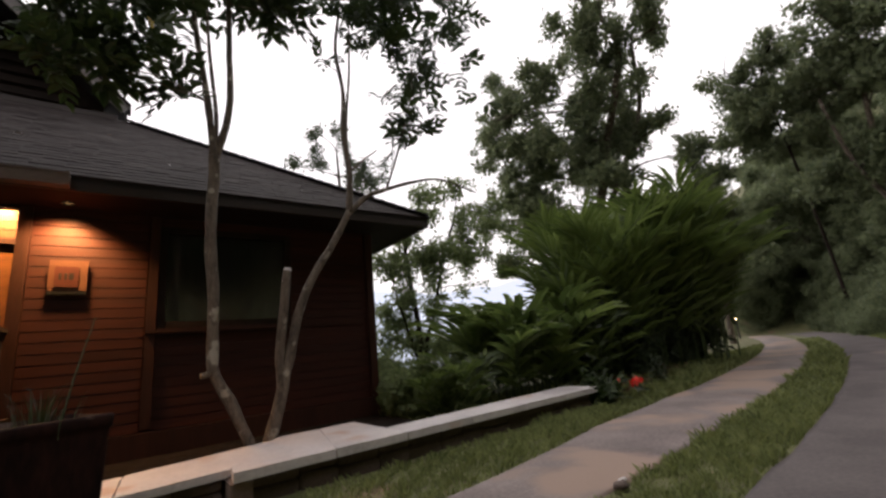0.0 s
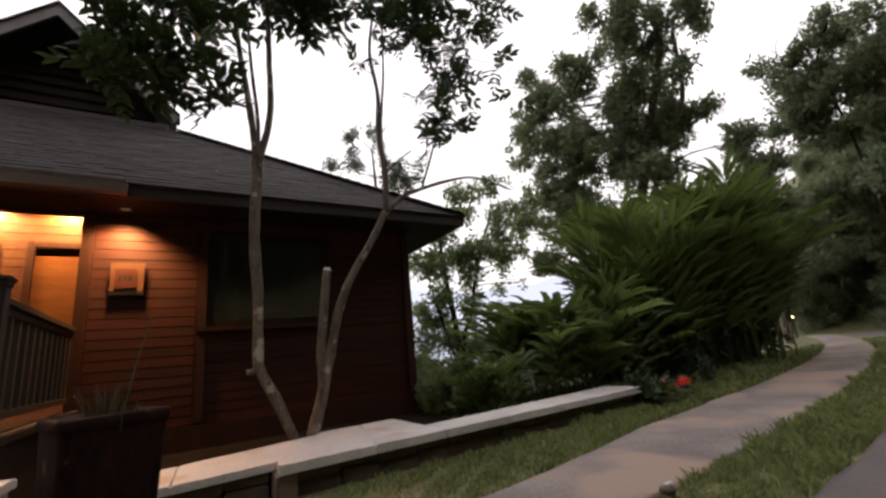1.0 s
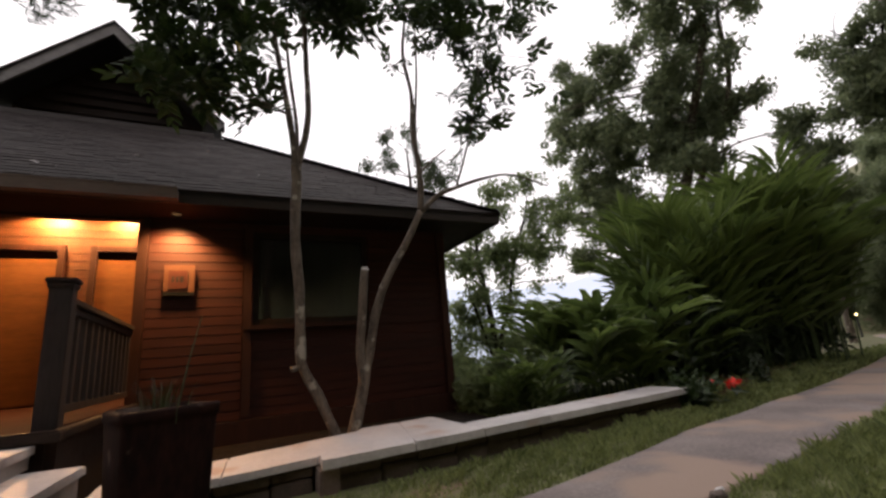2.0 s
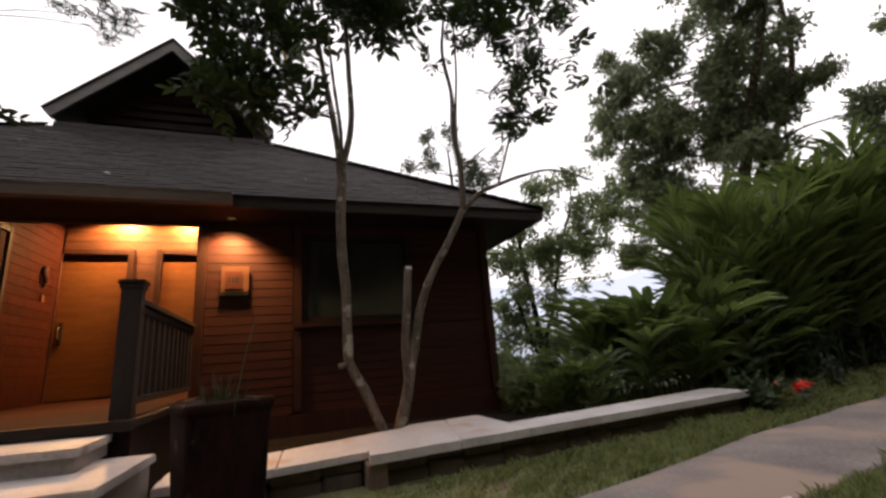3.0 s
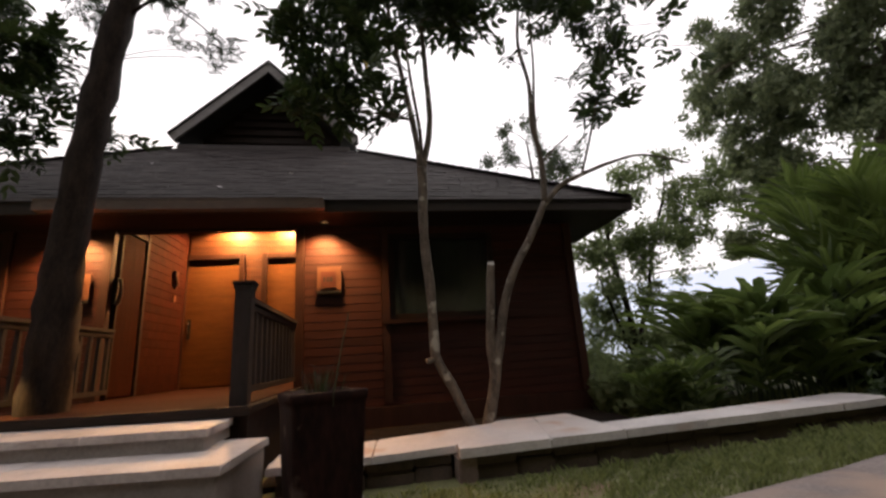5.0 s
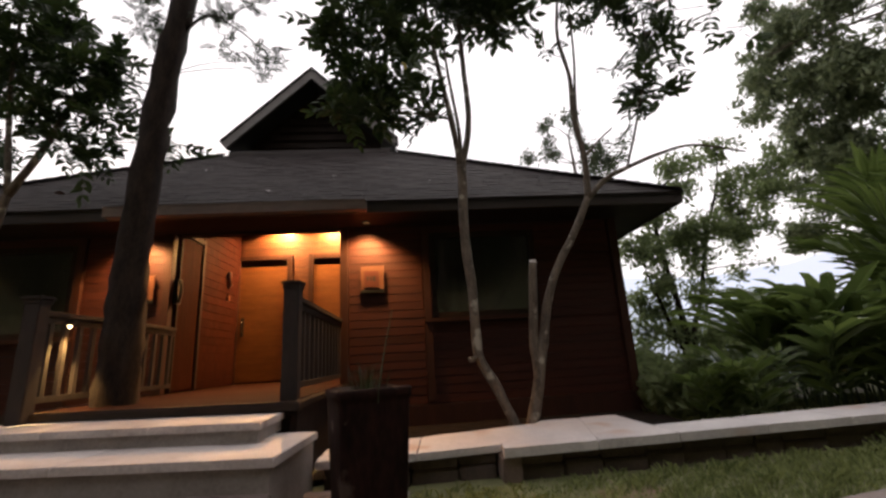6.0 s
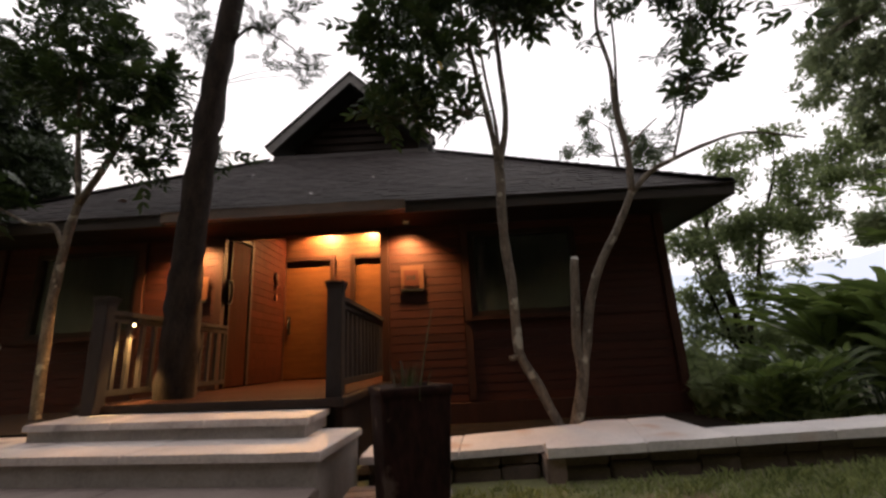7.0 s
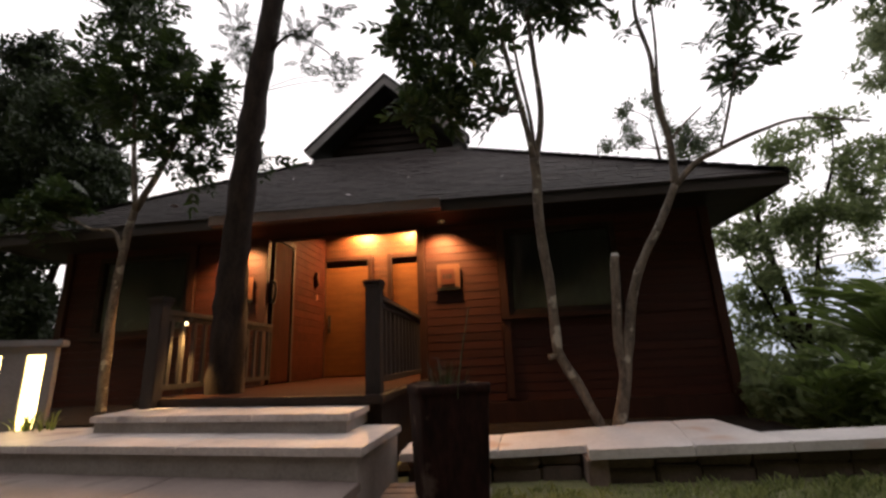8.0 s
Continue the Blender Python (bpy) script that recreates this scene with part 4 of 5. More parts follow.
for a, b in ((-0.184, -0.066), (-0.474, -0.349)):
    part("glowing_panel", box(a, b, 0.02, 0.10, 0.0, 0.598), SLOT, p, "warm white glowing panel")
grass_plant((-3.82, 3.36, B_Z), 26, 0.20, "small tuft of grass at the foot of the lamp pillar", "grass_tuft", 0.9)
grass_plant((-3.60, 3.36, B_Z), 16, 0.22, "small tuft of grass on the paving edge", "grass_tuft", 0.9)

e = thing("path_lamp", "small glowing lamp on a post beside the drive", "lamp", at=(23.4, 8.85, 0))
bm = bmesh.new()
tube(bm, [Vector((0, 0, -0.1)), Vector((0, 0, 0.4)), Vector((0, 0, 0.85))], 0.04, 0.035, 8)
part("post", bm, BLACK, e)
bm = bmesh.new()
bmesh.ops.create_icosphere(bm, subdivisions=2, radius=0.045)
bmesh.ops.translate(bm, verts=bm.verts[:], vec=(0, 0, 0.93))
part("globe", bm, LAMPGLASS, e, "glowing globe", True)

# ---- slender trees before the house ----
SPRAYS = [spray_shape(3, 0.25, 0.125, 0.056), spray_shape(2, 0.17, 0.135, 0.062), spray_shape(4, 0.31, 0.115, 0.052)]


def at_y(y, pts, sway=0.0):
    return [(x, y + sway * i, z) for i, (x, z) in enumerate(pts)]


T1 = at_y(3.95, [(0.90, 0.05), (0.85, 0.18), (0.70, 0.53), (0.57, 0.79), (0.555, 0.94), (0.55, 1.40), (0.515, 1.93), (0.53, 2.48), (0.53, 2.64)])
T1_BLOBS = [(-0.54, 3.95, 4.2, 0.34), (-0.48, 4.05, 3.69, 0.22), (-0.31, 3.95, 3.28, 0.19), (-0.06, 3.9, 3.5, 0.25), (-0.01, 3.95, 4.1, 0.35), (0.21, 3.95, 3.21, 0.12), (0.95, 4.0, 4.5, 0.22), (1.17, 3.95, 4.35, 0.14), (0.58, 3.95, 4.49, 0.15), (-0.18, 3.95, 4.84, 0.54), (0.47, 3.95, 5.07, 0.5), (-0.56, 3.8, 3.22, 0.17), (0.75, 3.95, 4.8, 0.32), (1.15, 3.9, 4.75, 0.26)]
t1 = tree("slender_tree", "slender pale-barked tree with glossy dark leaves before the siding", [(T1, 0.041, 0.045),
    (at_y(3.95, [(0.53, 2.6), (0.46, 3.16), (0.35, 3.84), (0.25, 4.57)]), 0.034, 0.018),
    (at_y(3.97, [(0.54, 2.6), (0.64, 3.14), (0.63, 3.8), (0.61, 4.51), (0.6, 5.0)]), 0.034, 0.018),
    (at_y(4.0, [(0.53, 2.62), (0.54, 3.06), (0.47, 3.68), (0.42, 4.39)]), 0.022, 0.012),
    ([(0.56, 3.94, 0.80), (0.51, 3.93, 0.775), (0.475, 3.92, 0.775)], 0.028, 0.024)],
    T1_BLOBS, SPRAYS, 52, LEAF_NEAR, BARK, 3, limb=0.008, freq=5, gap=-0.35, tilt=0.6)
T2_BLOBS = [(1.87, 4.0, 4.8, 0.31), (2.63, 4.0, 4.79, 0.36), (2.97, 4.1, 4.35, 0.28), (2.69, 4.0, 4.06, 0.28), (2.69, 3.95, 3.52, 0.24), (3.7, 4.0, 4.64, 0.13), (3.96, 4.0, 4.33, 0.09), (2.28, 4.0, 3.77, 0.09), (2.5, 4.0, 3.2, 0.14), (2.88, 4.0, 3.46, 0.19), (1.56, 4.0, 4.01, 0.05), (2.49, 4.0, 5.54, 0.58), (3.35, 4.0, 5.65, 0.46), (2.19, 4.0, 4.99, 0.28), (3.3, 4.0, 4.95, 0.28), (2.3, 3.95, 4.5, 0.2)]
t2 = tree("slender_tree", "slender forked tree with a cut stump stem and arching branch", [
    (at_y(4.0, [(0.95, 0.05), (0.99, 0.17), (1.09, 0.50), (1.13, 0.71), (1.18, 0.90), (1.26, 1.25), (1.39, 1.57), (1.60, 1.91), (1.80, 2.29)]), 0.056, 0.034),
    (at_y(4.0, [(1.11, 0.60), (1.09, 0.85), (1.12, 1.26), (1.16, 1.64)]), 0.044, 0.036),
    (at_y(4.0, [(1.80, 2.27), (1.82, 2.73), (1.77, 3.23), (1.79, 3.68), (1.72, 4.17), (1.77, 4.67)]), 0.036, 0.014),
    (at_y(4.02, [(1.81, 2.75), (1.82, 3.35), (1.88, 3.94), (1.91, 4.65)]), 0.018, 0.010),
    (at_y(4.0, [(1.80, 2.27), (2.01, 2.48), (2.26, 2.60), (2.61, 2.74), (3.03, 2.84), (3.59, 2.75)]), 0.032, 0.008),
    (at_y(4.0, [(2.26, 2.60), (2.42, 3.03), (2.56, 3.45), (2.71, 3.96), (2.75, 4.5)]), 0.014, 0.008),
    (at_y(4.0, [(1.83, 2.74), (2.01, 2.92), (2.17, 3.06)]), 0.014, 0.006)],
    T2_BLOBS, SPRAYS, 30, LEAF_NEAR, BARK, 4, limb=0.006, freq=5, gap=-0.2, tilt=0.6)

# the sawn top of its short stem, and one yellow leaf in the other crown
foot = Vector(t2.location)
bm = bmesh.new()
bmesh.ops.create_cone(bm, cap_ends=True, segments=12, radius1=0.037, radius2=0.031, depth=0.03)
bmesh.ops.translate(bm, verts=bm.verts[:], vec=Vector((1.162, 4.0, 1.65)) - foot)
part("sawn_end", bm, BENCHSTONE, t2, "pale sawn wood")
foot = Vector(t1.location)
v, f = leaf_shape(0.13, 0.06)
mesh_from("yellow_leaf", (v @ np.array(pose(0, 0, 0, 20, 65, -30).to_3x3()).T + np.array((-0.02, 3.72, 3.68)) - np.array(foot)).tolist(), f, YELLOWLEAF, t1, "single yellow leaf")

FINE = [spray_shape(7, 0.16, 0.038, 0.013), spray_shape(5, 0.12, 0.035, 0.013)]
tree("porch_tree", "thick dark-barked tree growing through the porch deck edge", [
    (at_y(4.15, [(-2.62, 0.35), (-2.62, 0.62), (-2.62, 1.31), (-2.63, 1.90), (-2.58, 2.93), (-2.50, 4.06), (-2.37, 5.16), (-2.28, 6.20), (-2.2, 7.4)]), 0.175, 0.10),
    ([(-2.46, 4.15, 4.3), (-2.15, 4.15, 4.62), (-1.8, 4.1, 4.4), (-1.45, 4.05, 4.05)], 0.02, 0.004)],
    [(-1.8, 4.15, 4.2, 0.23), (-1.53, 4.15, 3.94, 0.18), (-2.02, 4.15, 4.62, 0.2), (-2.72, 4.15, 4.48, 0.2), (-1.36, 4.15, 4.03, 0.12), (-1.61, 4.15, 4.8, 0.15), (-2.9, 4.15, 4.91, 0.17)], FINE, 90, LEAF_DARK, DARKBARK, 5, limb=0.005, freq=7, gap=-0.15, shell=0.4)

tree("young_tree", "young thin-stemmed tree lit from below beside the lamp pillar", [
    (at_y(4.7, [(-4.43, 0.1), (-4.44, 0.36), (-4.47, 1.2), (-4.47, 1.8), (-4.42, 2.44), (-4.36, 2.8)]), 0.056, 0.044),
    (at_y(4.7, [(-4.36, 2.78), (-4.5, 3.68), (-4.59, 4.45), (-4.62, 5.4)]), 0.034, 0.015),
    (at_y(4.7, [(-4.36, 2.78), (-4.05, 3.39), (-3.81, 4.06)]), 0.045, 0.03),
    (at_y(4.7, [(-4.45, 2.25), (-4.62, 2.53), (-4.95, 2.59), (-5.4, 2.85)]), 0.03, 0.012)],
    [(-4.65, 4.7, 5.46, 0.48), (-4.14, 4.7, 4.84, 0.47), (-4.59, 4.7, 4.45, 0.46), (-3.75, 4.7, 4.27, 0.38), (-3.3, 4.75, 3.72, 0.26), (-4.01, 4.7, 3.71, 0.37), (-3.52, 4.7, 4.41, 0.3), (-3.65, 4.7, 3.36, 0.25), (-2.7, 4.8, 3.38, 0.11), (-4.76, 4.7, 6.26, 0.5), (-5.14, 4.7, 5.82, 0.25), (-5.63, 4.7, 2.83, 0.33), (-5.43, 4.7, 3.05, 0.22), (-5.2, 4.9, 4.7, 0.5), (-5.7, 5.0, 5.3, 0.5)],
    SPRAYS, 44, LEAF_NEAR, BARK, 6, limb=0.008, freq=4, gap=-0.25)

# ---- trees round the house ----
MID = [clump_shape(26, 0.26, 0.13, 0.055), clump_shape(22, 0.22, 0.15, 0.06), clump_shape(30, 0.30, 0.12, 0.05)]
BIG = [clump_shape(24, 0.34, 0.22, 0.095), clump_shape(20, 0.28, 0.25, 0.11), clump_shape(28, 0.40, 0.20, 0.085)]
tree("garden_tree", "dark broad-leaved tree standing beside the bungalow roof", [
    ([(-9.0, 7.6, -0.2), (-8.9, 7.6, 1.4), (-9.3, 7.5, 3.0), (-9.6, 7.5, 5.2)], 0.16, 0.06), ([(-9.9, 7.9, -0.2), (-9.3, 7.7, 1.3), (-8.6, 7.5, 2.6), (-8.3, 7.5, 4.2)], 0.11, 0.04)],
    [(-10.3, 7.5, 7.72, 0.78), (-9.76, 7.5, 6.49, 0.88), (-8.75, 7.5, 5.56, 0.97), (-9.88, 7.5, 5.14, 0.85), (-7.79, 7.5, 4.56, 0.7), (-8.54, 7.5, 3.77, 0.69), (-9.4, 7.5, 3.59, 0.69), (-8.49, 7.5, 6.35, 0.62), (-11.51, 7.5, 6.69, 1.16), (-10.97, 7.5, 4.59, 1.09), (-9.45, 7.5, 2.66, 0.45), (-8.6, 7.5, 2.1, 0.55), (-9.2, 7.5, 1.4, 0.6), (-8.3, 7.6, 1.1, 0.5), (-9.9, 7.5, 2.0, 0.6), (-7.7, 7.4, 3.2, 0.5), (-9.9, 7.6, 0.7, 0.6)],
    MID, 26, LEAF_DARK, DARKBARK, 11, limb=0.03, tuft=16, freq=2.2, gap=-0.35)
# stands outside the view; added to keep skylight off the bungalow's left wing
tree("garden_tree", "unseen dark broad-leaved tree added to shade the left wing", [([(-10.6, 3.4, -0.1), (-10.7, 3.5, 1.6), (-10.5, 3.4, 3.4), (-10.7, 3.5, 6.0)], 0.17, 0.06)],
    [(-10.6, 3.4, 6.6, 1.3), (-10.9, 4.6, 5.4, 1.2), (-10.6, 2.2, 5.2, 1.2), (-11.6, 3.5, 4.4, 1.2), (-10.2, 3.2, 4.0, 1.0), (-11.0, 4.4, 3.2, 1.0), (-11.2, 2.0, 3.4, 1.0)],
    MID, 26, LEAF_DARK, DARKBARK, 18, limb=0.03, tuft=14, freq=2.2, gap=-0.35)
tree("garden_tree", "sparse pale-leaved treetop behind the roof", [([(6.0, 14.0, -3.5), (6.1, 14.0, 2.0), (6.0, 14.0, 6.0), (5.9, 14, 8.4)], 0.14, 0.03)],
    [(5.22, 14.0, 7.72, 0.63), (5.99, 14.0, 8.72, 0.54), (6.82, 14.0, 7.6, 0.76), (7.51, 14.0, 7.4, 0.66), (5.09, 14.0, 8.88, 0.26), (4.32, 14.0, 7.44, 0.21)], MID, 9, LEAF_FINE, BARK, 12, limb=0.02, tuft=9, freq=2.5, gap=-0.2)
tree("garden_tree", "pale green many-stemmed tree on the slope beside the bungalow", [
    ([(5.71, 9.0, -1.3), (5.75, 9.0, 0.72), (5.69, 9.0, 1.77), (5.5, 9.0, 3.3), (5.9, 9, 4.4)], 0.09, 0.03), ([(5.73, 9.0, 0.2), (5.95, 9.0, 1.1), (6.24, 9.0, 1.75), (6.6, 9.0, 3.0), (7.2, 9, 4.4)], 0.06, 0.025), ([(5.75, 9.0, 0.3), (5.45, 9.0, 1.2), (5.1, 9, 2.4)], 0.045, 0.02)],
    [(5.6, 9.0, 3.73, 0.7), (6.39, 9.0, 4.67, 0.66), (5.15, 9.0, 2.73, 0.61), (6.1, 9.0, 2.87, 0.7), (6.44, 9.0, 2.02, 0.55), (5.31, 9.0, 1.78, 0.6), (7.34, 9.0, 4.16, 0.52), (7.76, 9.0, 3.62, 0.37), (5.69, 9.0, 1.24, 0.46), (7.35, 9.0, 5.2, 0.45), (8.14, 9.0, 4.58, 0.38), (4.91, 9.0, 1.02, 0.45), (8.3, 9.5, 3.3, 0.55), (8.0, 9.3, 2.5, 0.5), (8.9, 9.8, 4.3, 0.6), (7.3, 9.0, 3.2, 0.4), (9.6, 10.0, 5.2, 0.6)],
    MID, 12, LEAF_LIGHT, DARKBARK, 13, limb=0.016, tuft=13, freq=2.6, gap=-0.2)
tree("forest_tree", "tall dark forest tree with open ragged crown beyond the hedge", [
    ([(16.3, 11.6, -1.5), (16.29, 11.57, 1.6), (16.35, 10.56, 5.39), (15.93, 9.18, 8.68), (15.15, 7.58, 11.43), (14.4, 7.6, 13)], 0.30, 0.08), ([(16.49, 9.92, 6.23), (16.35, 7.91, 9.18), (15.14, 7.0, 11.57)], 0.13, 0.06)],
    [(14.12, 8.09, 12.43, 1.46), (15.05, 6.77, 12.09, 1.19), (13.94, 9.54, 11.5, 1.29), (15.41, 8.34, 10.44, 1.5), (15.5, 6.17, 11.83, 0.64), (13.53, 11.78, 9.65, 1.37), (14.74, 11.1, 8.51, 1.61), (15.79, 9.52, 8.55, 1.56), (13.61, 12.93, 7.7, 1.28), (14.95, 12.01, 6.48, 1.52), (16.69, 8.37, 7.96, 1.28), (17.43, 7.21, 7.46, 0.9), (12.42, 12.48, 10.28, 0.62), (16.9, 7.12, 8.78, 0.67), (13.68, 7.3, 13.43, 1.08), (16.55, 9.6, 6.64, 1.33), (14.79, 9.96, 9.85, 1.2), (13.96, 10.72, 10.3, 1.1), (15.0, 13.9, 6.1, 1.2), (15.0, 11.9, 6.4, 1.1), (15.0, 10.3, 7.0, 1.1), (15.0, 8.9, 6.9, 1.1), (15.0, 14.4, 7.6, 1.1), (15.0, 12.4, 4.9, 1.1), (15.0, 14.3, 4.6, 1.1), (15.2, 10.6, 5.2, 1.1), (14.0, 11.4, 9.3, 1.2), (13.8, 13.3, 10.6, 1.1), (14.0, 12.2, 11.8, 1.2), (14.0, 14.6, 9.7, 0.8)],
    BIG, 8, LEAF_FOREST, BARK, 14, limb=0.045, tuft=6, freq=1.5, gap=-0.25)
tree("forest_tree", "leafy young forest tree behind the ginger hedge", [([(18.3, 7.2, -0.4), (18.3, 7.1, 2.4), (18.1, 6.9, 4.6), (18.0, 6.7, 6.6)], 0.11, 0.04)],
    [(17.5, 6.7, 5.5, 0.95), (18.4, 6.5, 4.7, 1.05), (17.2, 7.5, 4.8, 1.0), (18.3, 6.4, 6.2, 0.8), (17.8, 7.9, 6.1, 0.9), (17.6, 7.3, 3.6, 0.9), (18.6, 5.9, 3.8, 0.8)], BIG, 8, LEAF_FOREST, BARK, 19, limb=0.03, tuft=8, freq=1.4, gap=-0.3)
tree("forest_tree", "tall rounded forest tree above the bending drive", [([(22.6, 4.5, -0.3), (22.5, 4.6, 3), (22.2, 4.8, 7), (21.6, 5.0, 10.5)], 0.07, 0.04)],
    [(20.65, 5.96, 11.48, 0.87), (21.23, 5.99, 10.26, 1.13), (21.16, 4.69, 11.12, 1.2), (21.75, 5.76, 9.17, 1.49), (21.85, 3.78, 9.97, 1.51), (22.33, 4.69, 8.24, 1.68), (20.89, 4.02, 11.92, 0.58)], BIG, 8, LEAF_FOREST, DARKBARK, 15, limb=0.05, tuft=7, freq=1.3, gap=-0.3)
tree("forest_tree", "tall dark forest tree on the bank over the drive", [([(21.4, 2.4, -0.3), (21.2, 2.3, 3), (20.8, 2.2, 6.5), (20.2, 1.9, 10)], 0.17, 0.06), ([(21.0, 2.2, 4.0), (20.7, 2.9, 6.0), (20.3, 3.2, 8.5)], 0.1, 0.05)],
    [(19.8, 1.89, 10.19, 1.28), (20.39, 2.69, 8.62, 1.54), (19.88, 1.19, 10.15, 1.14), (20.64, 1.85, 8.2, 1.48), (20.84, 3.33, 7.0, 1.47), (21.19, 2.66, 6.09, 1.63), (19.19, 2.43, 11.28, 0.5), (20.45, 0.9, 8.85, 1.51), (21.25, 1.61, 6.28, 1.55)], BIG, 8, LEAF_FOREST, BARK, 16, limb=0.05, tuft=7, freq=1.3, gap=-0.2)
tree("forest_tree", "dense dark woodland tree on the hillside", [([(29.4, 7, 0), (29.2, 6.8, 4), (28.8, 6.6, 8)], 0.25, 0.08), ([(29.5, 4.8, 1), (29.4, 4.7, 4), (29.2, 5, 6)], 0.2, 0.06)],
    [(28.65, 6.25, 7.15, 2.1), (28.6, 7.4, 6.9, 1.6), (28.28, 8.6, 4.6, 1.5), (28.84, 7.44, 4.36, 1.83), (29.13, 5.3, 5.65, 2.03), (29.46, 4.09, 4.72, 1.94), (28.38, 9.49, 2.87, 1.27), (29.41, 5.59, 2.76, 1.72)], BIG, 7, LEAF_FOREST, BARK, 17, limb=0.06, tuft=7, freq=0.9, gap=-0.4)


def woods():
    """The far wooded hillside, as one tangle of foliage over its slope."""
    r = random.Random(9)
    blobs = []
    for _ in range(150):
        x, y = r.uniform(24, 46), r.uniform(-8, 17)
        if y > x / 3.2 or (x < 27 and y > 3):
            continue
        z = ground_height(x, y)
        for k in range(3):
            blobs.append((x + r.uniform(-1, 1), y + r.uniform(-1, 1), z + r.uniform(0.3, 7.0), r.uniform(1.0, 1.9)))
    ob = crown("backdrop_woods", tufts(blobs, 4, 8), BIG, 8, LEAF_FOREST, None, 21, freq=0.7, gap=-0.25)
    tagged(ob, "dense dark green woodland on the rising hillside", "woodland", kind="stuff")
    blobs = []
    for _ in range(210):
        x = r.uniform(17.5, 33)
        up = r.random()
        blobs.append((x, strip_line(x) - 2.6 - 2.2 * up + r.uniform(-0.4, 0.2), ground_height(x, strip_line(x) - 3) + 0.1 + 4.5 * up ** 1.5, r.uniform(0.5, 1.0)))
    for _ in range(60):
        x = r.uniform(25, 34)
        blobs.append((x + 2, strip_line(x) + r.uniform(-2, 3), ground_height(x + 2, strip_line(x)) + r.uniform(0.2, 4.0), r.uniform(0.8, 1.3)))
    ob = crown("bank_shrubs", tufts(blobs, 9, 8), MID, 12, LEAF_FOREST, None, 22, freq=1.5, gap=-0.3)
    tagged(ob, "low green shrubs along the bank of the drive", "shrubs", kind="stuff")
    blobs = []
    for _ in range(60):
        x, y = r.uniform(3.2, 13), r.uniform(8.5, 13)
        z = ground_height(x, y)
        blobs.append((x, y, z + r.uniform(0.1, 1.4), r.uniform(0.5, 0.9)))
    for _ in range(16):
        blobs.append((r.uniform(3.7, 5.4), r.uniform(7.3, 8.3), r.uniform(-0.3, 0.35), r.uniform(0.3, 0.5)))
    for _ in range(14):
        blobs.append((r.uniform(3.35, 4.5), r.uniform(5.9, 7.3), r.uniform(0.0, 0.35), r.uniform(0.25, 0.4)))
    for _ in range(16):
        blobs.append((r.uniform(3.0, 3.7), r.uniform(4.5, 6.2), r.uniform(0.0, 0.22), r.uniform(0.16, 0.28)))
    for _ in range(12):
        blobs.append((r.uniform(3.05, 3.5), r.uniform(4.7, 5.3), r.uniform(0.08, 0.42), r.uniform(0.12, 0.2)))
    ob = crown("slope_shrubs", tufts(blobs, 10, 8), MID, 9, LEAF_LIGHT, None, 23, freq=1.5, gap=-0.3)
    tagged(ob, "light green shrubs on the slope behind the house", "shrubs", kind="stuff")
    blobs = []
    for _ in range(60):
        x, y = r.uniform(-19, -9.5), r.uniform(9, 16)
        blobs.append((x, y, ground_height(x, y) + r.uniform(0.2, 2.6), r.uniform(0.6, 1.2)))
    ob = crown("garden_shrubs", blobs, MID, 9, LEAF_FOREST, None, 24, freq=1.5, gap=-0.2)
    tagged(ob, "grey-green shrubs beyond the garden trees", "shrubs", kind="stuff")
    # dense dark foliage behind the camera, added to cut skylight on the house front
    blobs = []
    for _ in range(230):
        x, y = r.uniform(-24, 20), r.uniform(-20, -6.0)
        for k in range(2):
            blobs.append((x, y, ground_height(x, y) + r.uniform(0.5, 9.0), r.uniform(1.2, 2.4)))
    ob = crown("sky_blocking_woods", blobs, BIG, 5, LEAF_DARK, None, 25, freq=0.7, gap=-0.3)
    tagged(ob, "unseen woods added behind the camera to block sky light", "woodland", kind="stuff")


woods()


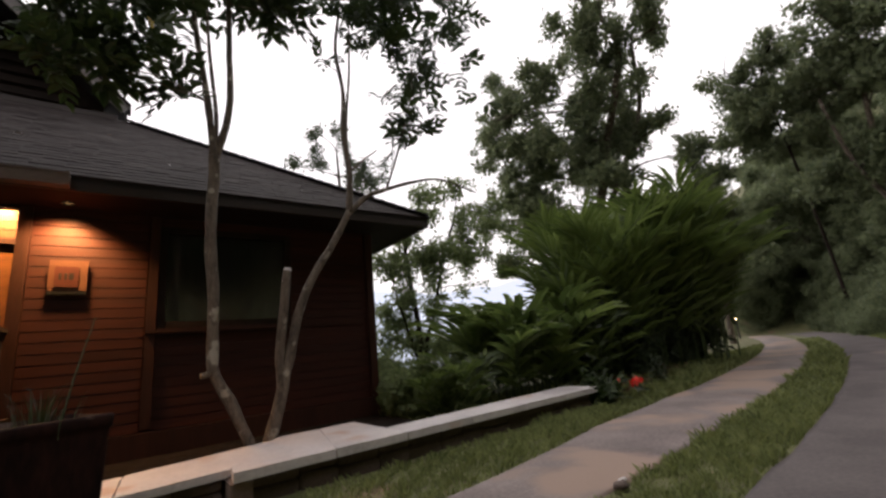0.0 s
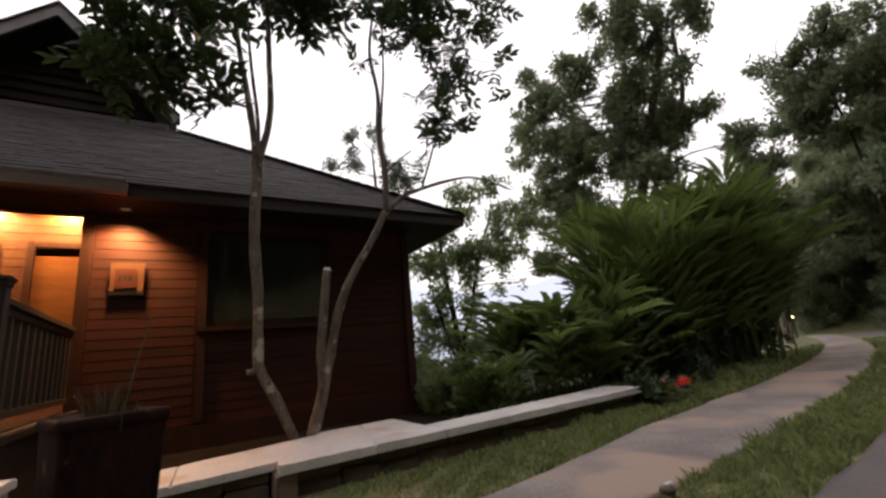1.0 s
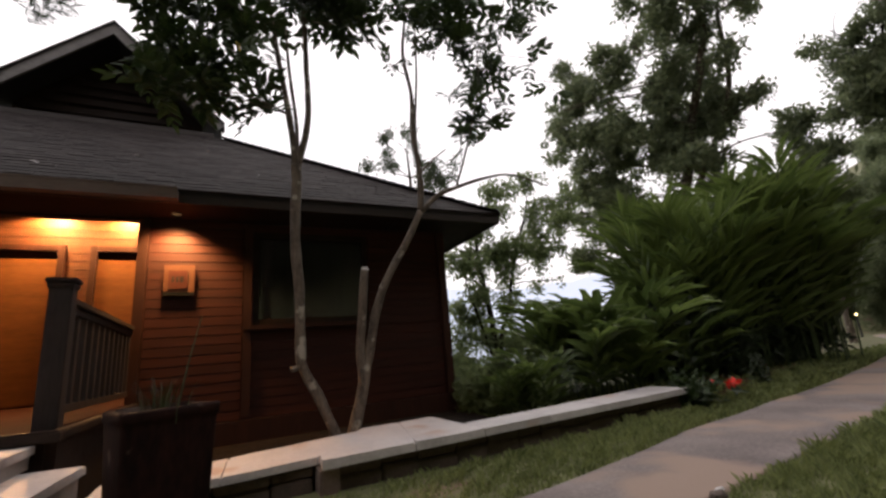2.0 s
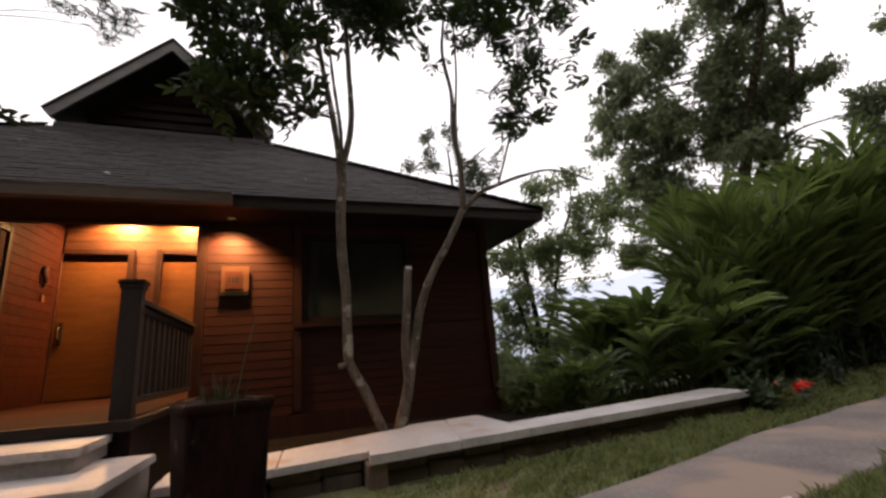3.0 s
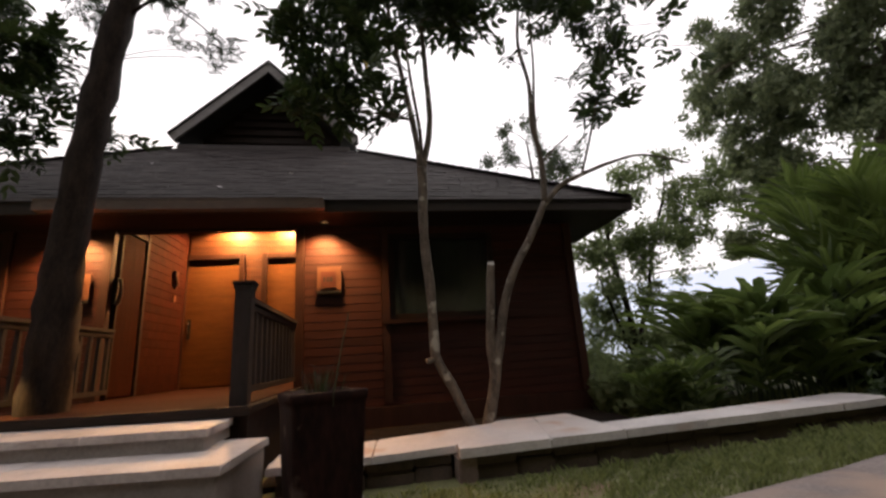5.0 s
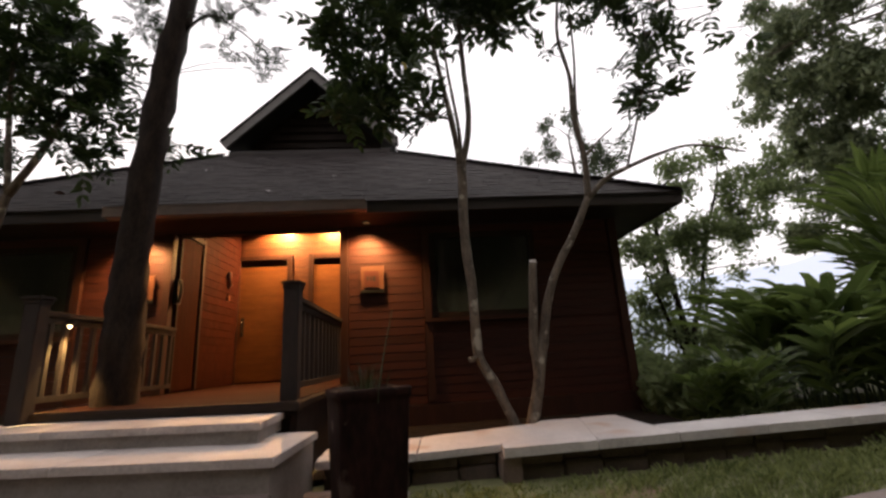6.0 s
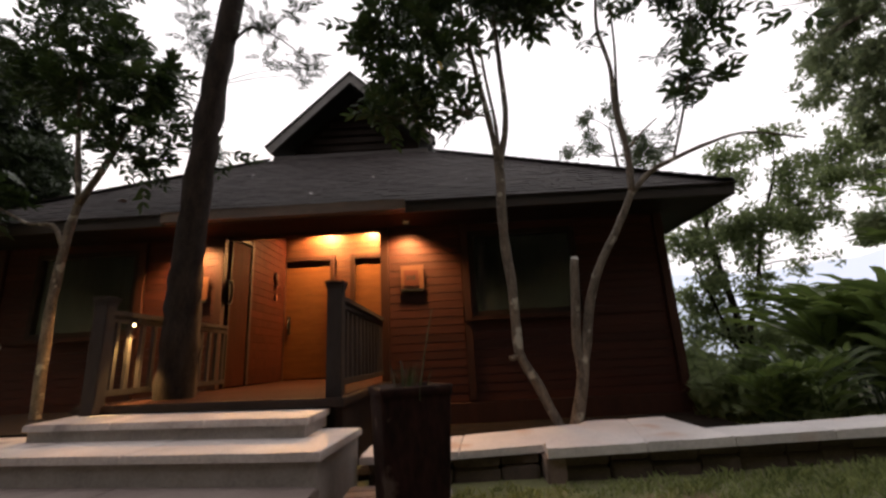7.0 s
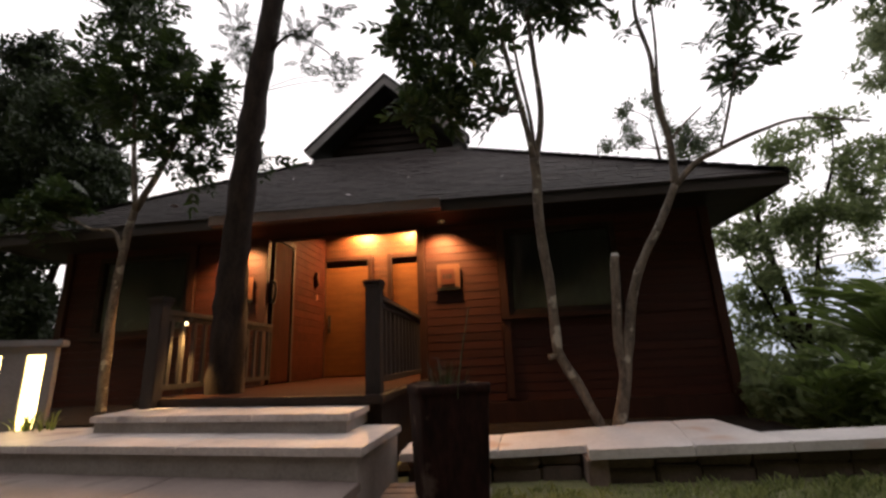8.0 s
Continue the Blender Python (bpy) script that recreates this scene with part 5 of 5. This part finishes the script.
# ---- ginger hedge ----
def ginger_plant(seed, canes, height, spread, leaf_len, leaf_w, label, group, lean=0.24, start=0.22, leaves=(18, 23)):
    """Arching canes, each with long leaves in two rows."""
    r = random.Random(seed)
    g = thing("ginger_plant", label, "plant", group)
    lv, lf = leaf_shape(1.0, leaf_w / leaf_len, 0.35, 0.24)
    for _ in range(canes):
        a, d = r.uniform(0, 6.28), spread * math.sqrt(r.random())
        s = Vector((math.cos(a) * d, math.sin(a) * d, 0))
        h = height * r.uniform(0.5, 1.0)
        la = a + r.uniform(-0.9, 0.9)
        out = Vector((math.cos(la), math.sin(la), 0)) * lean * h * r.uniform(0.4, 1.6)
        line = smooth_path([s, s + out * 0.12 + Vector((0, 0, h * 0.45)), s + out * 0.45 + Vector((0, 0, h * 0.82)), s + out + Vector((0, 0, h * 0.97))], 5)
        bm = bmesh.new()
        tube(bm, line, 0.012, 0.005, 5)
        V = [tuple(q.co) for q in bm.verts]
        bm.verts.index_update()
        F = [tuple(q.index for q in f.verts) for f in bm.faces]
        stem = len(F)
        bm.free()
        plane = Vector((-math.sin(la), math.cos(la), 0))
        plane = (plane + Vector((math.cos(la), math.sin(la), 0)) * r.uniform(-0.3, 0.3)).normalized()
        n = r.randint(*leaves)
        for i in range(n):
            k = start + (1 - start) * i / (n - 1)
            q = k * (len(line) - 1)
            j = min(int(q), len(line) - 2)
            p = line[j].lerp(line[j + 1], q - j)
            ahead = (line[j + 1] - line[j]).normalized()
            side = plane * (1 if i % 2 else -1)
            way = (side * (1.0 - 0.55 * k * k) + ahead * (0.55 + 0.9 * k ** 3) + Vector((0, 0, 0.10))).normalized()
            nrm = (ahead * 0.55 + ahead.cross(plane) * (0.8 if ahead.cross(plane).z > 0 else -0.8) + Vector((0, 0, 0.35))).normalized()
            yv = nrm.cross(way).normalized()
            zv = way.cross(yv)
            size = leaf_len * (0.6 + 0.5 * math.sin(math.pi * (0.12 + 0.8 * (k - start) / (1 - start)))) * r.uniform(0.85, 1.15)
            m = np.array([way, yv, zv]).T
            base = len(V)
            V += [tuple(c) for c in lv @ m.T * size + np.array(p)]
            F += [tuple(base + c for c in f) for f in lf]
        ob = mesh_from("leafy_cane", V, F, CANE, g)
        ob.data.materials.append(GINGER)
        for i, q in enumerate(ob.data.polygons):
            q.material_index = 0 if i < stem else 1
    return g


TALL = [ginger_plant(31 + i, 11, 3.0, 0.45, 0.78, 0.105, "tall ginger plant with long arching green leaves", "ginger hedge") for i in range(3)]
LOW = [ginger_plant(41 + i, 8, 1.25, 0.3, 0.58, 0.125, "low ginger plant with broad drooping leaves", "low ginger plants", 0.42, 0.2, (10, 13)) for i in range(2)]
rh = random.Random(12)
spots = []
for i in range(10):
    x = 7.15 + 0.40 * i
    spots.append((x, 5.15 - 0.03 * i + rh.uniform(-0.2, 0.2), 0.98 + 0.038 * i + rh.uniform(-0.08, 0.08)))
for i in range(6):
    spots.append((8.0 + 0.75 * i, 6.2 + rh.uniform(-0.3, 0.3), 1.14 + 0.04 * i))
for i, (x, y, s) in enumerate(spots):
    m = pose(x, y, ground_height(x, y) - 0.03, 0, 0, rh.uniform(0, 360))
    if i < 3:
        TALL[i].matrix_basis = m @ Matrix.Diagonal((s, s, s, 1))
        continue
    c = copy_thing(TALL[i % 3], m)
    c.scale = (s, s, s)
lows = [(3.55, 4.55, 0.62), (4.2, 4.5, 0.8), (4.55, 5.1, 1.05), (4.9, 4.6, 0.95), (5.4, 4.7, 1.15), (5.2, 5.6, 1.2), (5.9, 5.3, 1.3), (6.3, 4.6, 0.9), (5.7, 6.5, 1.3), (3.0, 4.55, 0.45), (7.0, 4.75, 0.75)]
for i, (x, y, s) in enumerate(lows):
    m = pose(x, y, ground_height(x, y) - 0.03, 0, 0, rh.uniform(0, 360))
    if i < 2:
        LOW[i].matrix_basis = m @ Matrix.Diagonal((s, s, s, 1))
        continue
    c = copy_thing(LOW[i % 2], m)
    c.scale = (s, s, s)

# dark understorey in the hedge
blobs = [(6.4 + 0.075 * i, 5.1 + rh.uniform(-0.4, 0.6), rh.uniform(0.1, 1.9), rh.uniform(0.25, 0.42)) for i in range(70)]
ob = crown("hedge_understorey", blobs, [clump_shape(22, 0.2, 0.16, 0.06)], 22, LEAF_DARK, None, 33, freq=3, gap=-0.4)
tagged(ob, "dark dense undergrowth inside the ginger hedge", "undergrowth", kind="stuff")

# flowers at the wall's end
e = thing("flower_shrub", "small leafy shrub with bright red flowers at the wall's end", "shrub", at=(4.95, 3.15, 0))
fb = [(-0.28, 0.05, 0.17, 0.20), (-0.02, 0.05, 0.13, 0.17), (-0.48, 0.12, 0.14, 0.17), (0.24, 0.15, 0.11, 0.15), (0.5, 0.28, 0.09, 0.12), (-0.2, 0.35, 0.2, 0.18)]
crown("leaves", fb, [clump_shape(16, 0.12, 0.11, 0.05)], 26, LEAF_NEAR, e, 34, freq=6, gap=-0.4)
for fx, fy, fz in ((0.02, -0.08, 0.20), (0.08, -0.05, 0.22), (-0.05, -0.06, 0.21), (-0.22, 0.0, 0.24)):
    v, f = scatter(small_leaf(0.07, 0.05), np.tile(np.array((fx, fy, fz)), (9, 1)), turns(9, tilt=0.6), rng.uniform(0.7, 1.1, 9))
    mesh_from("flower", v.tolist(), f, PETAL, e, "bright red flower")
e = thing("small_shrub", "small round dark green plant on the verge", "shrub", at=(6.6, 3.75, 0))
crown("leaves", [(0, 0, 0.14, 0.13), (0, 0, 0.26, 0.08)], [clump_shape(16, 0.08, 0.07, 0.03)], 30, LEAF_DARK, e, 35, gap=-1)

# dead leaves and twigs on the verge before the hedge
n = 420
lx = rng.uniform(4.5, 9.5, n)
ly = 3.25 + 0.26 * (lx - 4.5) + np.abs(rng.normal(0, 0.42, n))
lz = np.array([ground_height(a, b) for a, b in zip(lx, ly)]) + rng.uniform(0.02, 0.06, n)
v, f = scatter(leaf_shape(0.12, 0.045), np.stack([lx, ly, lz], 1), turns(n, tilt=0.25), rng.uniform(0.5, 1.2, n))
tagged(mesh_from("leaf_litter", v.tolist(), f, DRYLEAF), "brown dead leaves lying on the verge below the hedge", "leaves", kind="stuff")

e = thing("verge_stone", "small broken stone with a pale chip at the track's edge", "stone", at=(2.13, 1.52, 0.02))
for nm, m2, off, sc in (("stone", BASESTONE, (0, 0, 0.01), (0.05, 0.035, 0.022)), ("chip", BENCHSTONE, (0.05, 0.02, 0.02), (0.035, 0.015, 0.012))):
    bm = bmesh.new()
    bmesh.ops.create_icosphere(bm, subdivisions=2, radius=1)
    for q in bm.verts:
        q.co *= 1 + 0.3 * noise.noise(q.co * 1.7)
        q.co = Vector((q.co.x * sc[0] + off[0], q.co.y * sc[1] + off[1], q.co.z * sc[2] + off[2]))
    part(nm, bm, m2, e)

# leaves fallen on the roof
for i, (fx, fk) in enumerate(((-1.9, 0.16), (-2.6, 0.42), (-1.1, 0.38), (-4.5, 0.2), (-3.3, 0.55), (-0.4, 0.6), (0.3, 0.25))):
    e = thing("fallen_leaf", "pale dry leaf fallen on the dark shingles", "leaf", "fallen leaves", at=(fx, EAVE_Y + (GAB_Y - EAVE_Y) * fk - 0.01, EAVE_Z + (GAB_Z - EAVE_Z) * fk + 0.02))
    v, f = leaf_shape(0.11, 0.05)
    ob = mesh_from("blade", v.tolist(), f, PLATE if i % 2 else BENCHSTONE, e)
    ob.rotation_euler = (0.6, 0.1, i * 1.3)


# ---- grass ----
def on_strip(x, y):
    g = 0.055 + 0.0172 * x
    w = (y - strip_line(x)) / math.hypot(1, g)
    return -0.03 < w < 0.97 - 0.06 - 0.26 * (1 - rise(1.2, 4.2, x)) or -1.70 < w < -0.56


def lawn(name, x0, x1, count, h, label, seed):
    r = np.random.default_rng(seed)
    xs = r.uniform(x0, x1, count)
    ys = r.uniform(-3, 7.5, count)
    v, f = [], []
    bare = patchy(np.stack([xs, ys, xs * 0], 1), 50, 2.0)
    tussock = patchy(np.stack([xs, ys, xs * 0], 1), 51, 13.0)
    for x, y, b, c, q in zip(xs, ys, bare, tussock, r.uniform(0, 1, (count, 4))):
        if on_strip(x, y) or (b < -0.62 and x > 4) or y > 5.5 or y < strip_line(x) - 2.4:
            continue
        if x < 4.5 and front(x) + 0.05 < y < 4.05:
            continue
        if x < 3.3 and y > front(x):
            continue
        if x < 0 and (x < -0.08 or y > 2.9):
            continue
        if x < 5 and y > front(x) - 0.12 and q[3] < 0.35:
            continue
        z = ground_height(x, y)
        a = q[0] * 6.28
        hh = h * (0.45 + q[1]) * (1.0 + 0.5 * b) * (1.0 + 1.3 * max(-0.5, c))
        w = 0.0035 + 0.0012 * x
        dx, dy = math.cos(a), math.sin(a)
        l = hh * (0.2 + 0.8 * q[2])
        k = len(v)
        v += [(x - dy * w, y + dx * w, z - 0.004), (x + dy * w, y - dx * w, z - 0.004), (x + dx * l * 0.4 + dy * w * 0.6, y + dy * l * 0.4 - dx * w * 0.6, z + hh * 0.7), (x + dx * l, y + dy * l, z + hh)]
        f.append((k, k + 1, k + 2))
        f.append((k, k + 2, k + 3))
    return tagged(mesh_from(name, v, f, GRASS), label, "grass", kind="stuff")


lawn("lawn_grass", -0.1, 7.0, 230000, 0.044, "short green grass along the drive and wall", 60)
lawn("lawn_grass", 7.0, 18.0, 120000, 0.055, "short green grass between the wheel tracks", 61)


# ---- siding boards and deck boards ----
def board_mesh(length, height, axis, mat):
    """A lapped board, thick at its lower edge, with an open joint above."""
    v = []
    for k in (0, length):
        for d, z in ((0.0098, 0.0), (0.0105, 0.003), (0.0078, height - 0.011), (-0.004, height - 0.009), (-0.004, 0.0)):
            v.append((k, -d, z) if axis == "x" else (d, k, z))
    fcs = [(i, (i + 1) % 5, 5 + (i + 1) % 5, 5 + i) for i in range(5)] + [(4, 3, 2, 1, 0), (5, 6, 7, 8, 9)]
    me = bpy.data.meshes.new("board")
    me.from_pydata(v, [], fcs)
    me.materials.append(mat)
    return me


def boards(parent, origin, length, z0, z1, height, axis="x", flip=False, mat=WOOD):
    me = board_mesh(length, height + 0.006, axis, mat)
    if flip:
        for q in me.vertices:
            q.co.x = -q.co.x
    z = z0
    while z < z1 - 0.02:
        ob = new("board", me)
        ob.parent = parent
        ob.location = (origin[0], origin[1], z)
        z += height


LAP = 0.105
boards(wall_r, (PORCH_R + 0.075, WALL_Y + 0.015), WIN[0] - 0.11 - PORCH_R - 0.075, 0.27, SOFFIT, LAP)
boards(wall_r, (WIN[0] - 0.0, WALL_Y + 0.015), END_R - 0.105 - WIN[0], 0.27, WIN[2] - 0.09, LAP)
boards(wall_r, (WIN[1] + 0.01, WALL_Y + 0.015), END_R - 0.115 - WIN[1], WIN[2] - 0.045, SOFFIT, LAP)
lx0, lx1 = mirrored(PORCH_R + 0.075, WIN[0] - 0.11)
boards(wall_l, (lx0, WALL_Y + 0.015), lx1 - lx0, 0.27, SOFFIT, LAP)
lx0, lx1 = mirrored(WIN[0], END_R - 0.105)
boards(wall_l, (lx0, WALL_Y + 0.015), lx1 - lx0, 0.27, WIN[2] - 0.09, LAP)
lx0, lx1 = mirrored(WIN[1] + 0.01, END_R - 0.115)
boards(wall_l, (lx0, WALL_Y + 0.015), lx1 - lx0, WIN[2] - 0.045, SOFFIT, LAP)
LAPB = 0.122
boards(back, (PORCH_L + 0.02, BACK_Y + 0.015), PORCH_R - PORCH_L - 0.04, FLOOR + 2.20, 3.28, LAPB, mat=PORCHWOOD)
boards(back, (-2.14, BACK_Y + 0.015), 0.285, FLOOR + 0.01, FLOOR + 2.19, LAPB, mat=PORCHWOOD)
boards(side_l, (PORCH_L - 0.015, 6.435), BACK_Y - 6.45, FLOOR + 0.01, 3.28, LAPB, "y", mat=SHADEDSIDE)
boards(side_l, (PORCH_L - 0.015, 5.80), 0.56, FLOOR + 2.125, 3.0, LAPB, "y", mat=SHADEDSIDE)
boards(side_r, (PORCH_R + 0.015, WALL_Y + 0.08), BACK_Y - WALL_Y - 0.09, FLOOR + 0.01, 2.95, LAPB, "y", True)

n = 30
wide = (BACK_Y - 3.30) / n
for i in range(n):
    y = 3.30 + wide * i
    ob = part("board", prism([(max(PORCH_L, -0.80 - (y - 3.235) / 0.21), y), (PORCH_R, y), (PORCH_R, y + wide - 0.006), (max(PORCH_L, -0.80 - (y + wide - 3.235) / 0.21), y + wide - 0.006)], FLOOR - 0.034, FLOOR - 0.002), DECKWOOD, deck)
    ob.matrix_parent_inverse = Matrix.Translation((-CX, -4.4, -FLOOR))
